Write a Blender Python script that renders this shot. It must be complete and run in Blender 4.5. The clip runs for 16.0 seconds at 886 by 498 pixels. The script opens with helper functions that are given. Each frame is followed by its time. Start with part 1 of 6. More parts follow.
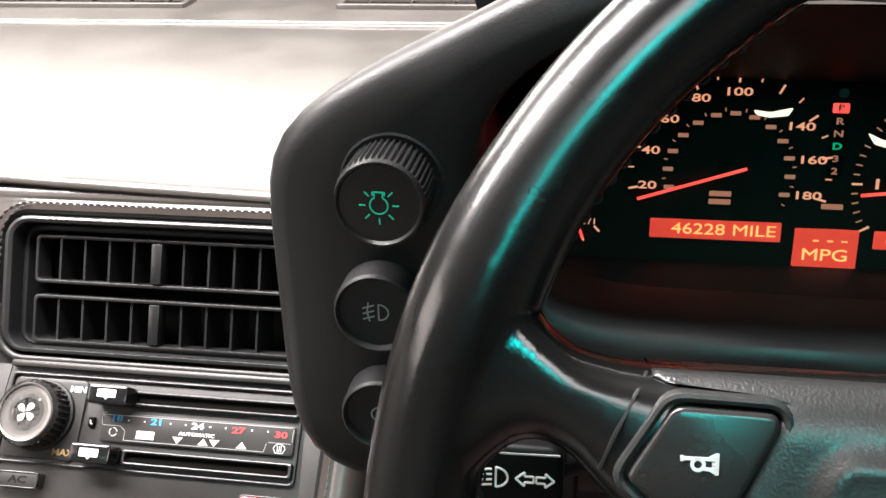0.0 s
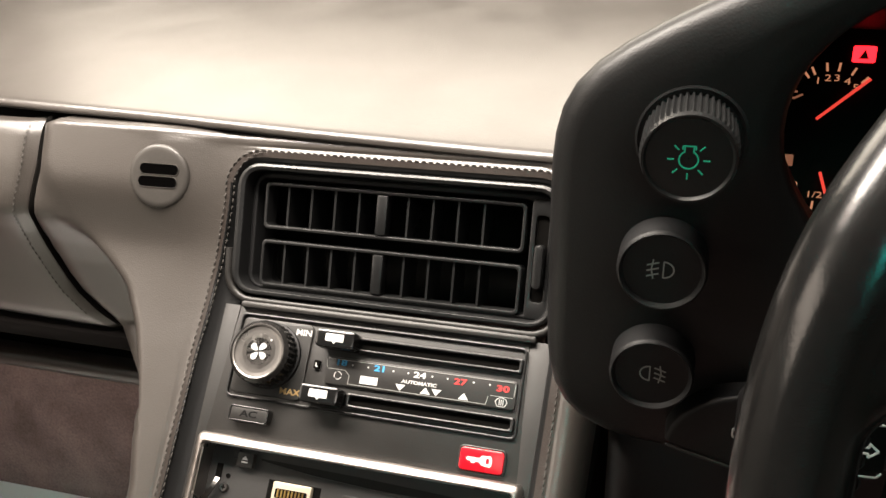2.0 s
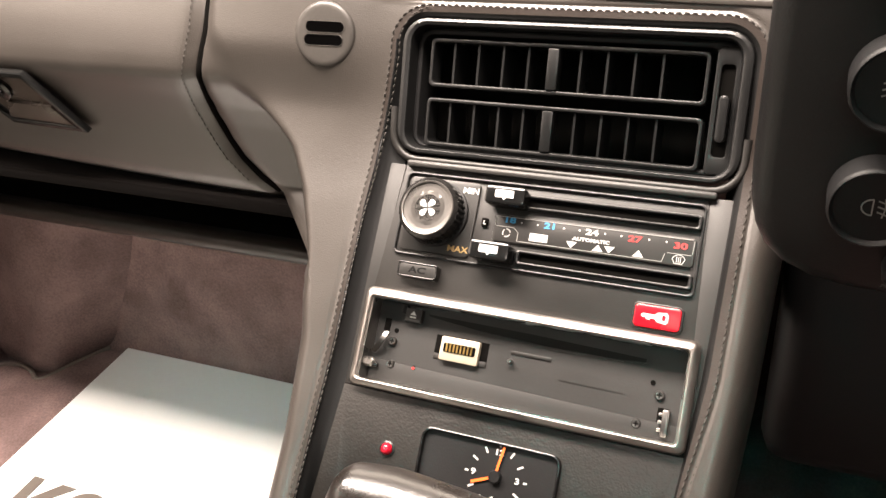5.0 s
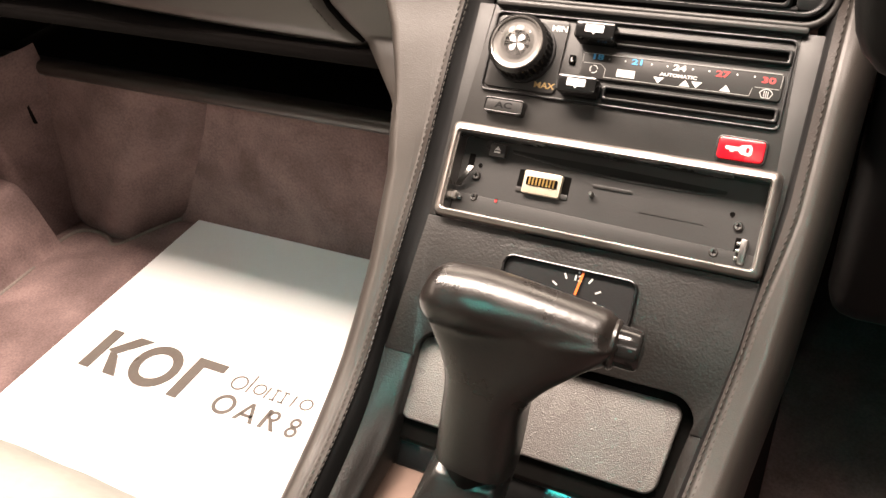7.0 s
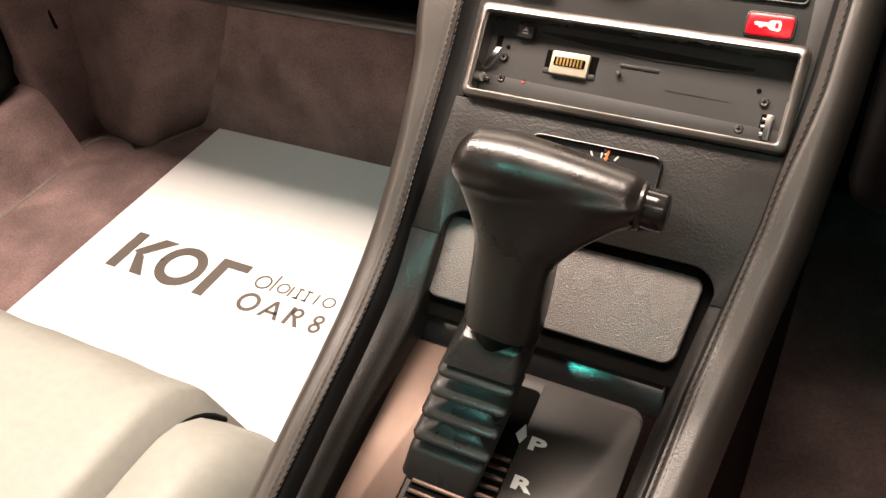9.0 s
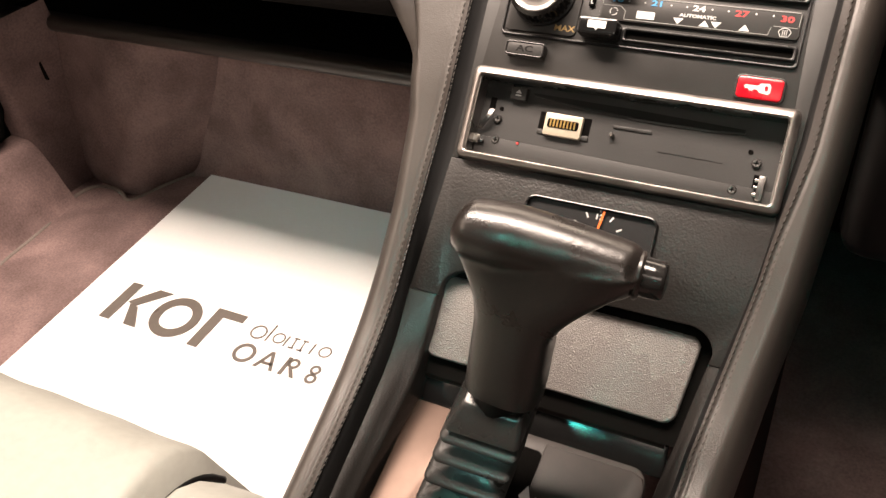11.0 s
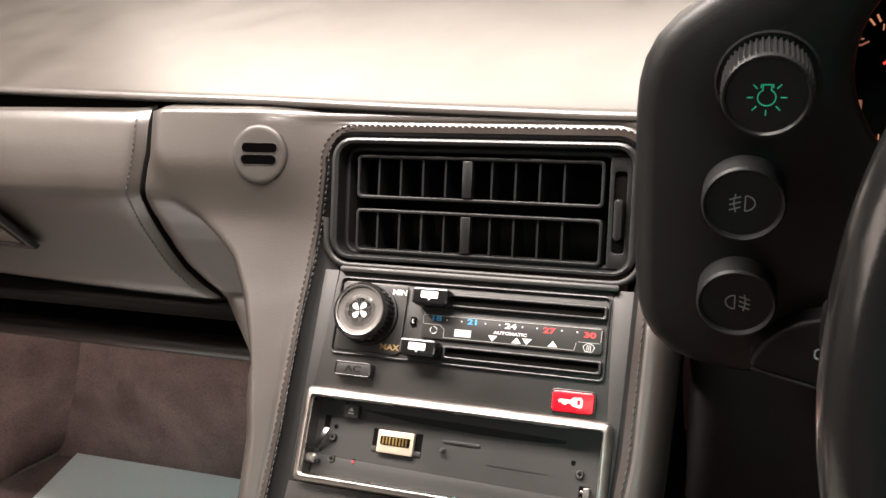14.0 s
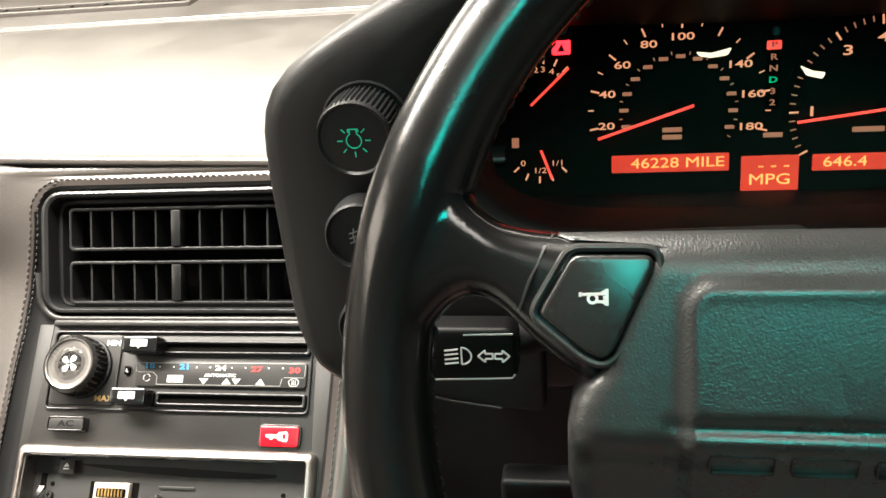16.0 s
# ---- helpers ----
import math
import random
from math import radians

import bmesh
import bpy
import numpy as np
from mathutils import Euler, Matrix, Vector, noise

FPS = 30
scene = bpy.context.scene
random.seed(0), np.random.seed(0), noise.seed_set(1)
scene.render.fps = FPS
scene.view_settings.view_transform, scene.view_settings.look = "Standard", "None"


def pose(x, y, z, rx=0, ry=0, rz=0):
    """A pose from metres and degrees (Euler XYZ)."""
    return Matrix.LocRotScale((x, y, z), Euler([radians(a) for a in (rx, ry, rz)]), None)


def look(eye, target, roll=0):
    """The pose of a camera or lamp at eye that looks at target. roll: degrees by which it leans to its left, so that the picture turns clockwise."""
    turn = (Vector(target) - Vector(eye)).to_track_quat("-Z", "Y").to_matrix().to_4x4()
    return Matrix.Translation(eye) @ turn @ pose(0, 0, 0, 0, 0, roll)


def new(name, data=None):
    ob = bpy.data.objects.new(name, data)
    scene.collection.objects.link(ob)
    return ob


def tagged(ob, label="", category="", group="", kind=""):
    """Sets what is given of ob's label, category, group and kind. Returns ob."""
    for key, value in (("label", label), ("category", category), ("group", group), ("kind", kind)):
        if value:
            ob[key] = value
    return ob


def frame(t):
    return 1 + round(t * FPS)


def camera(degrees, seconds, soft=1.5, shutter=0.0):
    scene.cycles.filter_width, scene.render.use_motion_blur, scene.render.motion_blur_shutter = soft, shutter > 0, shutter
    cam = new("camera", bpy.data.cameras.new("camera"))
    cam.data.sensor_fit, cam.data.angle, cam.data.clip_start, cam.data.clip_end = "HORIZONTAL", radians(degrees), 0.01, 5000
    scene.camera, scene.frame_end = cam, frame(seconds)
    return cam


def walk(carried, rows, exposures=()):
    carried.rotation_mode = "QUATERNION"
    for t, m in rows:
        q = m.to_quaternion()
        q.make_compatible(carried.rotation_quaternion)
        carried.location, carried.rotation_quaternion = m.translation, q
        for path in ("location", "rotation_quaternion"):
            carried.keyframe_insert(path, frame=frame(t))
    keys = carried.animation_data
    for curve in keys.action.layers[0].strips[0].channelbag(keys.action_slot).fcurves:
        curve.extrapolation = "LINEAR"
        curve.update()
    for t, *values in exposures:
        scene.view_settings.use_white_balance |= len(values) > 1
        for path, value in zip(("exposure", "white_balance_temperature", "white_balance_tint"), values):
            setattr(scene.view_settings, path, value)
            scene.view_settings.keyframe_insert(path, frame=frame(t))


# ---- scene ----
cam = camera(54.9, 16.0)
PATH = [
    (0, (0.0510, 0.1022, 0.8233), (-0.2370, 1.8859, -0.0343), -1.25),
    (0.5, (0.0330, 0.1022, 0.8233), (-0.3240, 1.8614, -0.0588), -1.85),
    (1, (0.0190, 0.0975, 0.8253), (-0.3950, 1.8393, -0.0663), -2.15),
    (1.5, (0.0040, 0.0930, 0.8232), (-0.4659, 1.8143, -0.0803), -2.05),
    (2, (-0.0110, 0.0883, 0.8201), (-0.5349, 1.7846, -0.1006), -2.36),
    (2.5, (-0.0240, 0.0822, 0.8204), (-0.5941, 1.7590, -0.1087), -3.00),
    (3, (-0.0340, 0.0774, 0.8173), (-0.6432, 1.7368, -0.1183), -3.39),
    (5.5, (-0.0450, 0.0609, 0.7830), (-0.7922, 1.5384, -0.3389), -6.26),
    (6, (-0.0470, 0.0459, 0.7749), (-0.8039, 1.4906, -0.3826), -5.89),
    (6.5, (-0.0460, 0.0323, 0.7686), (-0.8241, 1.4458, -0.4132), -6.08),
    (7, (-0.0490, 0.0173, 0.7606), (-0.8422, 1.3969, -0.4509), -6.36),
    (7.5, (-0.0460, 0.0059, 0.7548), (-0.8429, 1.3506, -0.4929), -6.50),
    (8, (-0.0460, -0.0056, 0.7440), (-0.8351, 1.3029, -0.5464), -6.50),
    (8.2, (-0.0450, -0.0080, 0.7424), (-0.8340, 1.2821, -0.5664), -6.73),
    (10.3, (-0.0500, -0.0162, 0.7472), (-0.8239, 1.2609, -0.5832), -6.64),
    (10.5, (-0.0510, -0.0134, 0.7507), (-0.8258, 1.2712, -0.5720), -6.89),
    (11, (-0.0540, -0.0040, 0.7610), (-0.8283, 1.3207, -0.5218), -7.21),
    (11.5, (-0.0530, 0.0096, 0.7724), (-0.8178, 1.3831, -0.4639), -7.05),
    (12, (-0.0510, 0.0233, 0.7838), (-0.8049, 1.4452, -0.4036), -7.10),
    (12.5, (-0.0500, 0.0333, 0.7970), (-0.7949, 1.5079, -0.3301), -7.36),
    (13, (-0.0470, 0.0367, 0.8086), (-0.7746, 1.5765, -0.2401), -6.95),
    (13.5, (-0.0360, 0.0423, 0.8156), (-0.7358, 1.6390, -0.1647), -6.64),
    (14, (-0.0170, 0.0477, 0.8216), (-0.6639, 1.6944, -0.1111), -6.75),
    (14.5, (0.0060, 0.0485, 0.8255), (-0.5648, 1.7407, -0.0748), -6.65),
    (15, (0.0320, 0.0510, 0.8229), (-0.4452, 1.7809, -0.0602), -6.28),
    (15.5, (0.0540, 0.0498, 0.8221), (-0.3419, 1.8034, -0.0544), -5.81),
    (16, (0.0790, 0.0475, 0.8206), (-0.2600, 1.8163, -0.0491), -5.41),
]
EXPOSURES = [(0.0, 0.62, 5650, 6), (0.5, 0.25, 5950, 2), (1.5, -0.04, 6200, 4), (3.0, 0.0, 6200, 4), (5.5, 0.48, 6500, 10), (7.0, 0.20, 6650, 11), (8.0, -0.20, 6750, 12), (10.5, -0.30, 6800, 12), (12.0, 0.45, 6700, 12), (13.0, 0.72, 6600, 11), (13.5, 0.48, 6250, 9), (14.0, 0.10, 6100, 8), (14.5, 0.0, 6350, 10), (15.5, 0.20, 6350, 5), (16.0, 0.66, 6000, 0)]
walk(cam, [(t, look(eye, target, roll)) for t, eye, target, roll in PATH], EXPOSURES)


# ---- world, lamps, exposure ----
world = bpy.data.worlds.new("showroom")
scene.world = world
world.use_nodes = True
world.node_tree.nodes["Background"].inputs[0].default_value = (0.80, 0.86, 0.78, 1.0)
world.node_tree.nodes["Background"].inputs[1].default_value = 0.052


def lamp(name, m, sx, sy, power, colour, spread=180):
    data = bpy.data.lights.new(name, "AREA")
    data.shape, data.size, data.size_y, data.energy, data.color, data.spread = "RECTANGLE", sx, sy, power, colour, radians(spread)
    ob = new(name, data)
    ob.matrix_world = m
    return ob


# showroom tubes over the raked windscreen, side glass, teal-lit hall behind, two added fills
lamp("windscreen_light", look((-0.20, 1.08, 1.10), (-0.20, 0.55, 0.66)), 1.5, 0.36, 15.5, (1.0, 0.83, 0.68))
lamp("showroom_tube_light", look((-0.50, 0.39, 1.36), (-0.50, 0.39, 0.20)), 1.0, 0.24, 50.0, (1.0, 0.84, 0.73))
lamp("passenger_window_light", look((-0.99, -0.02, 1.02), (0.0, 0.10, 0.80)), 0.62, 0.26, 2.5, (1.0, 0.80, 0.66))
# fill lamp added below the closed roof for the wheel hub and fascia
lamp("roof_fill_light", look((0.25, -0.40, 1.43), (0.15, 0.25, 0.65)), 0.5, 0.26, 3.6, (1.0, 0.84, 0.75))
# narrow teal fill added to brighten the paper on the floor
lamp("floor_fill_light", look((-0.62, -0.80, 1.36), (-0.46, 0.50, 0.14)), 0.6, 0.18, 0.14, (0.50, 1.0, 0.95), 18)
lamp("teal_hall_light", look((0.38, -0.80, 1.35), (0.27, 0.25, 0.70)), 0.36, 0.28, 0.23, (0.06, 0.95, 0.80), 24)
lamp("teal_tube_light", look((-0.27, -0.62, 1.43), (-0.18, 0.25, 0.46)), 0.06, 0.14, 0.024, (0.06, 0.95, 0.78), 10)


# ---- materials ----
def mat(name, base, rough=0.5, metal=0.0, bump=0.0, grain=400.0, vary=0.12, large=18.0, spec=0.5, emit=None, power=0.0, cells=False, coat=0.0, wear=0.09, nap=0.0, fold=0.0):
    """Procedural surface: base colour varied at two scales, grain relief, roughness wear."""
    m = bpy.data.materials.new(name)
    m.use_nodes = True
    t = m.node_tree
    b = t.nodes["Principled BSDF"]
    b.inputs["Roughness"].default_value = rough
    b.inputs["Metallic"].default_value = metal
    b.inputs["Specular IOR Level"].default_value = spec
    b.inputs["Coat Weight"].default_value = coat
    b.inputs["Coat Roughness"].default_value = 0.17
    if emit:
        b.inputs["Emission Color"].default_value = (*emit[:3], 1.0)
        b.inputs["Emission Strength"].default_value = power
    co = t.nodes.new("ShaderNodeTexCoord")
    big = t.nodes.new("ShaderNodeTexNoise")
    big.inputs["Scale"].default_value = large
    big.inputs["Detail"].default_value = 5.0
    t.links.new(co.outputs["Object"], big.inputs["Vector"])
    fine = t.nodes.new("ShaderNodeTexNoise")
    fine.inputs["Scale"].default_value = grain * 0.5
    fine.inputs["Detail"].default_value = 3.0
    t.links.new(co.outputs["Object"], fine.inputs["Vector"])
    mix = t.nodes.new("ShaderNodeMath")
    mix.operation = "ADD"
    t.links.new(big.outputs["Fac"], mix.inputs[0])
    t.links.new(fine.outputs["Fac"], mix.inputs[1])
    ramp = t.nodes.new("ShaderNodeMapRange")
    ramp.inputs["From Min"].default_value, ramp.inputs["From Max"].default_value = 0.6, 1.4
    ramp.inputs["To Min"].default_value, ramp.inputs["To Max"].default_value = 1.0 - vary, 1.0 + vary
    t.links.new(mix.outputs[0], ramp.inputs["Value"])
    hsv = t.nodes.new("ShaderNodeHueSaturation")
    hsv.inputs["Color"].default_value = (*base[:3], 1.0)
    shade = ramp.outputs["Result"]
    if nap:
        brush = t.nodes.new("ShaderNodeTexNoise")
        brush.inputs["Scale"].default_value = 8.0
        brush.inputs["Detail"].default_value = 2.0
        brush.inputs["Distortion"].default_value = 1.2
        t.links.new(co.outputs["Object"], brush.inputs["Vector"])
        lie = t.nodes.new("ShaderNodeMapRange")
        lie.inputs["From Min"].default_value, lie.inputs["From Max"].default_value = 0.36, 0.64
        lie.inputs["To Min"].default_value, lie.inputs["To Max"].default_value = 1.0 - nap, 1.0 + nap
        t.links.new(brush.outputs["Fac"], lie.inputs["Value"])
        both = t.nodes.new("ShaderNodeMath")
        both.operation = "MULTIPLY"
        t.links.new(shade, both.inputs[0])
        t.links.new(lie.outputs["Result"], both.inputs[1])
        shade = both.outputs[0]
    t.links.new(shade, hsv.inputs["Value"])
    t.links.new(hsv.outputs["Color"], b.inputs["Base Color"])
    rr = t.nodes.new("ShaderNodeMapRange")
    rr.inputs["To Min"].default_value, rr.inputs["To Max"].default_value = max(rough - wear, 0.02), min(rough + wear, 1.0)
    rr.inputs["From Min"].default_value, rr.inputs["From Max"].default_value = 0.3, 0.7
    t.links.new(big.outputs["Fac"], rr.inputs["Value"])
    t.links.new(rr.outputs["Result"], b.inputs["Roughness"])
    if bump:
        bn = t.nodes.new("ShaderNodeBump")
        bn.inputs["Strength"].default_value = bump
        bn.inputs["Distance"].default_value = 0.0006
        if cells:
            v = t.nodes.new("ShaderNodeTexVoronoi")
            v.feature = "SMOOTH_F1"
            v.inputs["Scale"].default_value = grain
            wob = t.nodes.new("ShaderNodeMix")
            wob.data_type = "VECTOR"
            wob.inputs["Factor"].default_value = 0.0012
            t.links.new(co.outputs["Object"], wob.inputs[4])
            t.links.new(fine.outputs["Color"], wob.inputs[5])
            t.links.new(wob.outputs[1], v.inputs["Vector"])
            height = v.outputs["Distance"]
            if fold:
                crease = t.nodes.new("ShaderNodeTexNoise")
                crease.inputs["Scale"].default_value = 150.0
                crease.inputs["Detail"].default_value = 4.0
                crease.inputs["Distortion"].default_value = 1.6
                t.links.new(co.outputs["Object"], crease.inputs["Vector"])
                add = t.nodes.new("ShaderNodeMath")
                add.operation = "MULTIPLY_ADD"
                add.inputs[1].default_value = fold
                t.links.new(crease.outputs["Fac"], add.inputs[0])
                t.links.new(height, add.inputs[2])
                height = add.outputs[0]
            t.links.new(height, bn.inputs["Height"])
        else:
            g = t.nodes.new("ShaderNodeTexNoise")
            g.inputs["Scale"].default_value = grain
            g.inputs["Detail"].default_value = 4.0
            t.links.new(co.outputs["Object"], g.inputs["Vector"])
            t.links.new(g.outputs["Fac"], bn.inputs["Height"])
        t.links.new(bn.outputs["Normal"], b.inputs["Normal"])
    return m


LEATHER_GREY = mat("grey_dash_leather", (0.043, 0.0374, 0.0332), 0.35, bump=0.16, grain=1500, vary=0.10, cells=True, wear=0.05, spec=0.9, fold=0.5)
LEATHER_BROWN = mat("dark_brown_leather", (0.030, 0.024, 0.021), 0.36, bump=0.2, grain=1100, vary=0.12, cells=True)
LEATHER_BLACK = mat("black_leather", (0.0085, 0.0085, 0.0086), 0.42, bump=0.12, grain=1300, vary=0.15, cells=True, spec=0.32)
PLASTIC_DARK = mat("dull_black_plastic", (0.0018, 0.0018, 0.0019), 0.5, vary=0.15, spec=0.15)
PLASTIC_COWL = mat("black_cowl_plastic", (0.0075, 0.0075, 0.0080), 0.36, bump=0.1, grain=1300, vary=0.15, spec=0.4)
LEATHER_WHEEL = mat("worn_wheel_leather", (0.0055, 0.0054, 0.0053), 0.21, bump=0.05, grain=1500, vary=0.2, cells=True, spec=0.45, coat=0.25, wear=0.08)
LEATHER_GRIP = mat("worn_shifter_leather", (0.012, 0.0097, 0.0085), 0.31, bump=0.10, grain=1000, vary=0.22, large=45, cells=True, wear=0.07, spec=0.7)
GATE_BLACK = mat("smoked_gate_plate", (0.021, 0.0168, 0.0148), 0.40, vary=0.2, spec=0.25)
# darker copy of CARPET with the driver footwell's shade in its colour
CARPET_SHADED = mat("shaded_driver_carpet", (0.034, 0.022, 0.021), 0.95, bump=0.8, grain=700, vary=0.3, spec=0.05)
LEATHER_PAD = mat("wheel_pad_leather", (0.0175, 0.0178, 0.0174), 0.32, bump=0.16, grain=1500, vary=0.15, cells=True, fold=0.3)
LEATHER_SEAT = mat("pale_seat_leather", (0.288, 0.290, 0.262), 0.60, bump=0.3, grain=260, vary=0.08)
PLASTIC = mat("black_plastic", (0.010, 0.0102, 0.0104), 0.34, bump=0.10, grain=1500, vary=0.15)
PLASTIC_SOFT = mat("soft_black_plastic", (0.008, 0.008, 0.0085), 0.55, bump=0.15, grain=1200, vary=0.15, spec=0.3)
DIAL_BLACK = mat("matt_dial_black", (0.0100, 0.0070, 0.0060), 0.8, vary=0.1, spec=0.05)
PLASTIC_SATIN = mat("satin_black_button", (0.014, 0.0135, 0.013), 0.22, vary=0.1)
RUBBER = mat("black_rubber", (0.022, 0.0215, 0.0205), 0.30, bump=0.05, grain=1500, vary=0.15)
PLASTIC_GLOSS = mat("polished_black_plastic", (0.008, 0.008, 0.008), 0.18, vary=0.1)
PANEL = mat("dark_grey_panel", (0.0145, 0.0135, 0.0125), 0.46, bump=0.16, grain=1600, vary=0.15)
PANEL_GRAIN = mat("grained_black_panel", (0.0130, 0.0116, 0.0106), 0.36, bump=0.24, grain=900, vary=0.18, cells=True, fold=0.7)
RADIO_GREY = mat("dark_grey_radio_plastic", (0.0165, 0.0158, 0.0152), 0.52, bump=0.1, grain=1200, vary=0.12)
# black that paints the shade inside openings; also serves black trim
DARK = mat("shade_and_trim_black", (0.005, 0.0047, 0.0044), 0.9, vary=0.1, spec=0.0)
ASH = mat("grained_ashtray_lid", (0.165, 0.155, 0.147), 0.27, bump=0.85, grain=1800, vary=0.12, cells=True)
SILVER = mat("satin_silver", (0.42, 0.385, 0.36), 0.40, metal=1.0, vary=0.08, large=60)
STEEL = mat("bright_steel", (0.40, 0.385, 0.365), 0.26, metal=1.0, vary=0.15)
BRONZE = mat("brown_anodised_plate", (0.056, 0.037, 0.029), 0.40, metal=0.8, vary=0.1)
CARPET = mat("mauve_brown_carpet", (0.158, 0.108, 0.103), 0.95, bump=0.7, grain=800, vary=0.35, large=26, spec=0.1, nap=0.20)
BINDING = mat("mat_edge_binding", (0.150, 0.125, 0.112), 0.9, bump=0.5, grain=900, vary=0.25, spec=0.1)
# near-black of the fastener patch; elsewhere it paints shade into the colour
SHADE_PATCH_BLACK = mat("shade_and_patch_black", (0.0055, 0.0045, 0.0042), 0.95, bump=0.8, grain=800, vary=0.3, spec=0.1)
PAPER = mat("white_paper", (0.80, 0.80, 0.79), 0.40, vary=0.02)
INK = mat("brown_grey_ink", (0.10, 0.085, 0.075), 0.35, vary=0.1)
WHITE = mat("white_print", (0.55, 0.55, 0.54), 0.5, vary=0.03)
GOLDPRINT = mat("gold_print", (0.45, 0.30, 0.12), 0.5, vary=0.05)
BLUEPRINT = mat("blue_print", (0.05, 0.30, 0.60), 0.5, vary=0.05)
REDPRINT = mat("red_print", (0.50, 0.03, 0.03), 0.5, vary=0.05)
ORANGE = mat("orange_hand", (0.85, 0.16, 0.03), 0.45, vary=0.05)
RED_LENS = mat("red_lens", (0.42, 0.005, 0.014), 0.25, vary=0.05, emit=(0.8, 0.01, 0.02), power=0.10)
SCREW = mat("dull_screw_steel", (0.16, 0.155, 0.15), 0.34, metal=1.0, vary=0.15)
# lighter tan puts the light caught by the latch into its colour
LATCH_LIT = mat("lit_latch_satin", (0.085, 0.070, 0.060), 0.27, metal=0.4, vary=0.1)
KNOB_FACE = mat("satin_knob_face", (0.21, 0.20, 0.19), 0.32, metal=0.75, vary=0.1)
LINEPRINT = mat("pale_grey_line", (0.28, 0.28, 0.27), 0.5, vary=0.05)
# darker grey paints the recess shade of the disc slot
RECESS_SHADE = mat("disc_recess_shade", (0.009, 0.009, 0.009), 0.6, vary=0.1, spec=0.2)
RED_GEM = mat("red_gem", (0.45, 0.005, 0.02), 0.10, vary=0.05, coat=1.0)
THREAD = mat("grey_thread", (0.060, 0.056, 0.052), 0.8, vary=0.2, spec=0.1)
GREEN_GLOW = mat("green_symbol", (0.02, 0.25, 0.14), 0.5, emit=(0.05, 0.55, 0.30), power=0.24)
AMBER_GLOW = mat("amber_numerals", (0.10, 0.05, 0.03), 0.5, emit=(1.0, 0.38, 0.19), power=0.58)
AMBER_DIM = mat("dim_amber_numerals", (0.06, 0.03, 0.02), 0.5, emit=(1.0, 0.36, 0.19), power=0.24)
NEEDLE_GLOW = mat("red_needle", (0.7, 0.05, 0.04), 0.4, emit=(1.0, 0.06, 0.04), power=1.0)
LCD_GLOW = mat("orange_lcd", (0.3, 0.05, 0.03), 0.4, emit=(1.0, 0.045, 0.022), power=0.46, spec=0.2)
LCD_TEXT = mat("orange_lcd_text", (0.3, 0.15, 0.03), 0.4, emit=(1.0, 0.40, 0.10), power=0.95)
# emission that paints glare on the instrument glass
GLARE_GLOW = mat("pale_dial_glare", (0.5, 0.4, 0.25), 0.4, emit=(1.0, 0.80, 0.55), power=0.9)
WARN_GLOW = mat("red_warning_lamp", (0.8, 0.1, 0.1), 0.4, emit=(1.0, 0.012, 0.02), power=4.0)
GATE_GREEN = mat("green_gear_lamp", (0.03, 0.3, 0.15), 0.5, emit=(0.03, 0.45, 0.16), power=0.5)
NICKEL = mat("pale_nickel", (0.46, 0.40, 0.31), 0.42, metal=0.35, vary=0.12)
GOLD = mat("gold_contact", (0.70, 0.45, 0.15), 0.3, metal=1.0, vary=0.1)
HEADLINER = mat("dark_headliner_cloth", (0.06, 0.056, 0.052), 0.95, bump=0.3, grain=300, vary=0.06)
TRIM = mat("grey_door_trim", (0.06, 0.055, 0.05), 0.6, bump=0.2, grain=400, vary=0.1)
GLASS = bpy.data.materials.new("window_glass")
GLASS.use_nodes = True
GLASS.node_tree.nodes["Principled BSDF"].inputs["Transmission Weight"].default_value = 1.0
GLASS.node_tree.nodes["Principled BSDF"].inputs["Roughness"].default_value = 0.0
GLASS.node_tree.nodes["Principled BSDF"].inputs["IOR"].default_value = 1.02


# ---- builders ----
def axes(o, up, out):
    """A pose with local x to the right, y along up, z along out."""
    z = Vector(out).normalized()
    y = Vector(up).normalized()
    x = y.cross(z)
    return Matrix(((x[0], y[0], z[0], o[0]), (x[1], y[1], z[1], o[1]), (x[2], y[2], z[2], o[2]), (0, 0, 0, 1)))


def thing(name, m, label, category, group="", kind=""):
    ob = new(name)
    ob.empty_display_size = 0.02
    ob.matrix_world = m
    return tagged(ob, label, category, group, kind)


def part(name, bm, material, parent=None, label="", smooth=True, m=None, angle=40):
    if not isinstance(bm, bpy.types.Mesh):
        bmesh.ops.recalc_face_normals(bm, faces=bm.faces)
        me = bpy.data.meshes.new(name)
        if smooth:
            lim = radians(angle)
            for f in bm.faces:
                f.smooth = True
            for e in bm.edges:
                if len(e.link_faces) == 2 and e.calc_face_angle(0.0) > lim:
                    e.smooth = False
        bm.to_mesh(me)
        bm.free()
    else:
        me = bm
    me.materials.clear()
    me.materials.append(material)
    ob = new(name, me)
    if parent:
        ob.parent = parent
    if m is not None:
        ob.matrix_local = m
    if label:
        tagged(ob, label)
    return ob


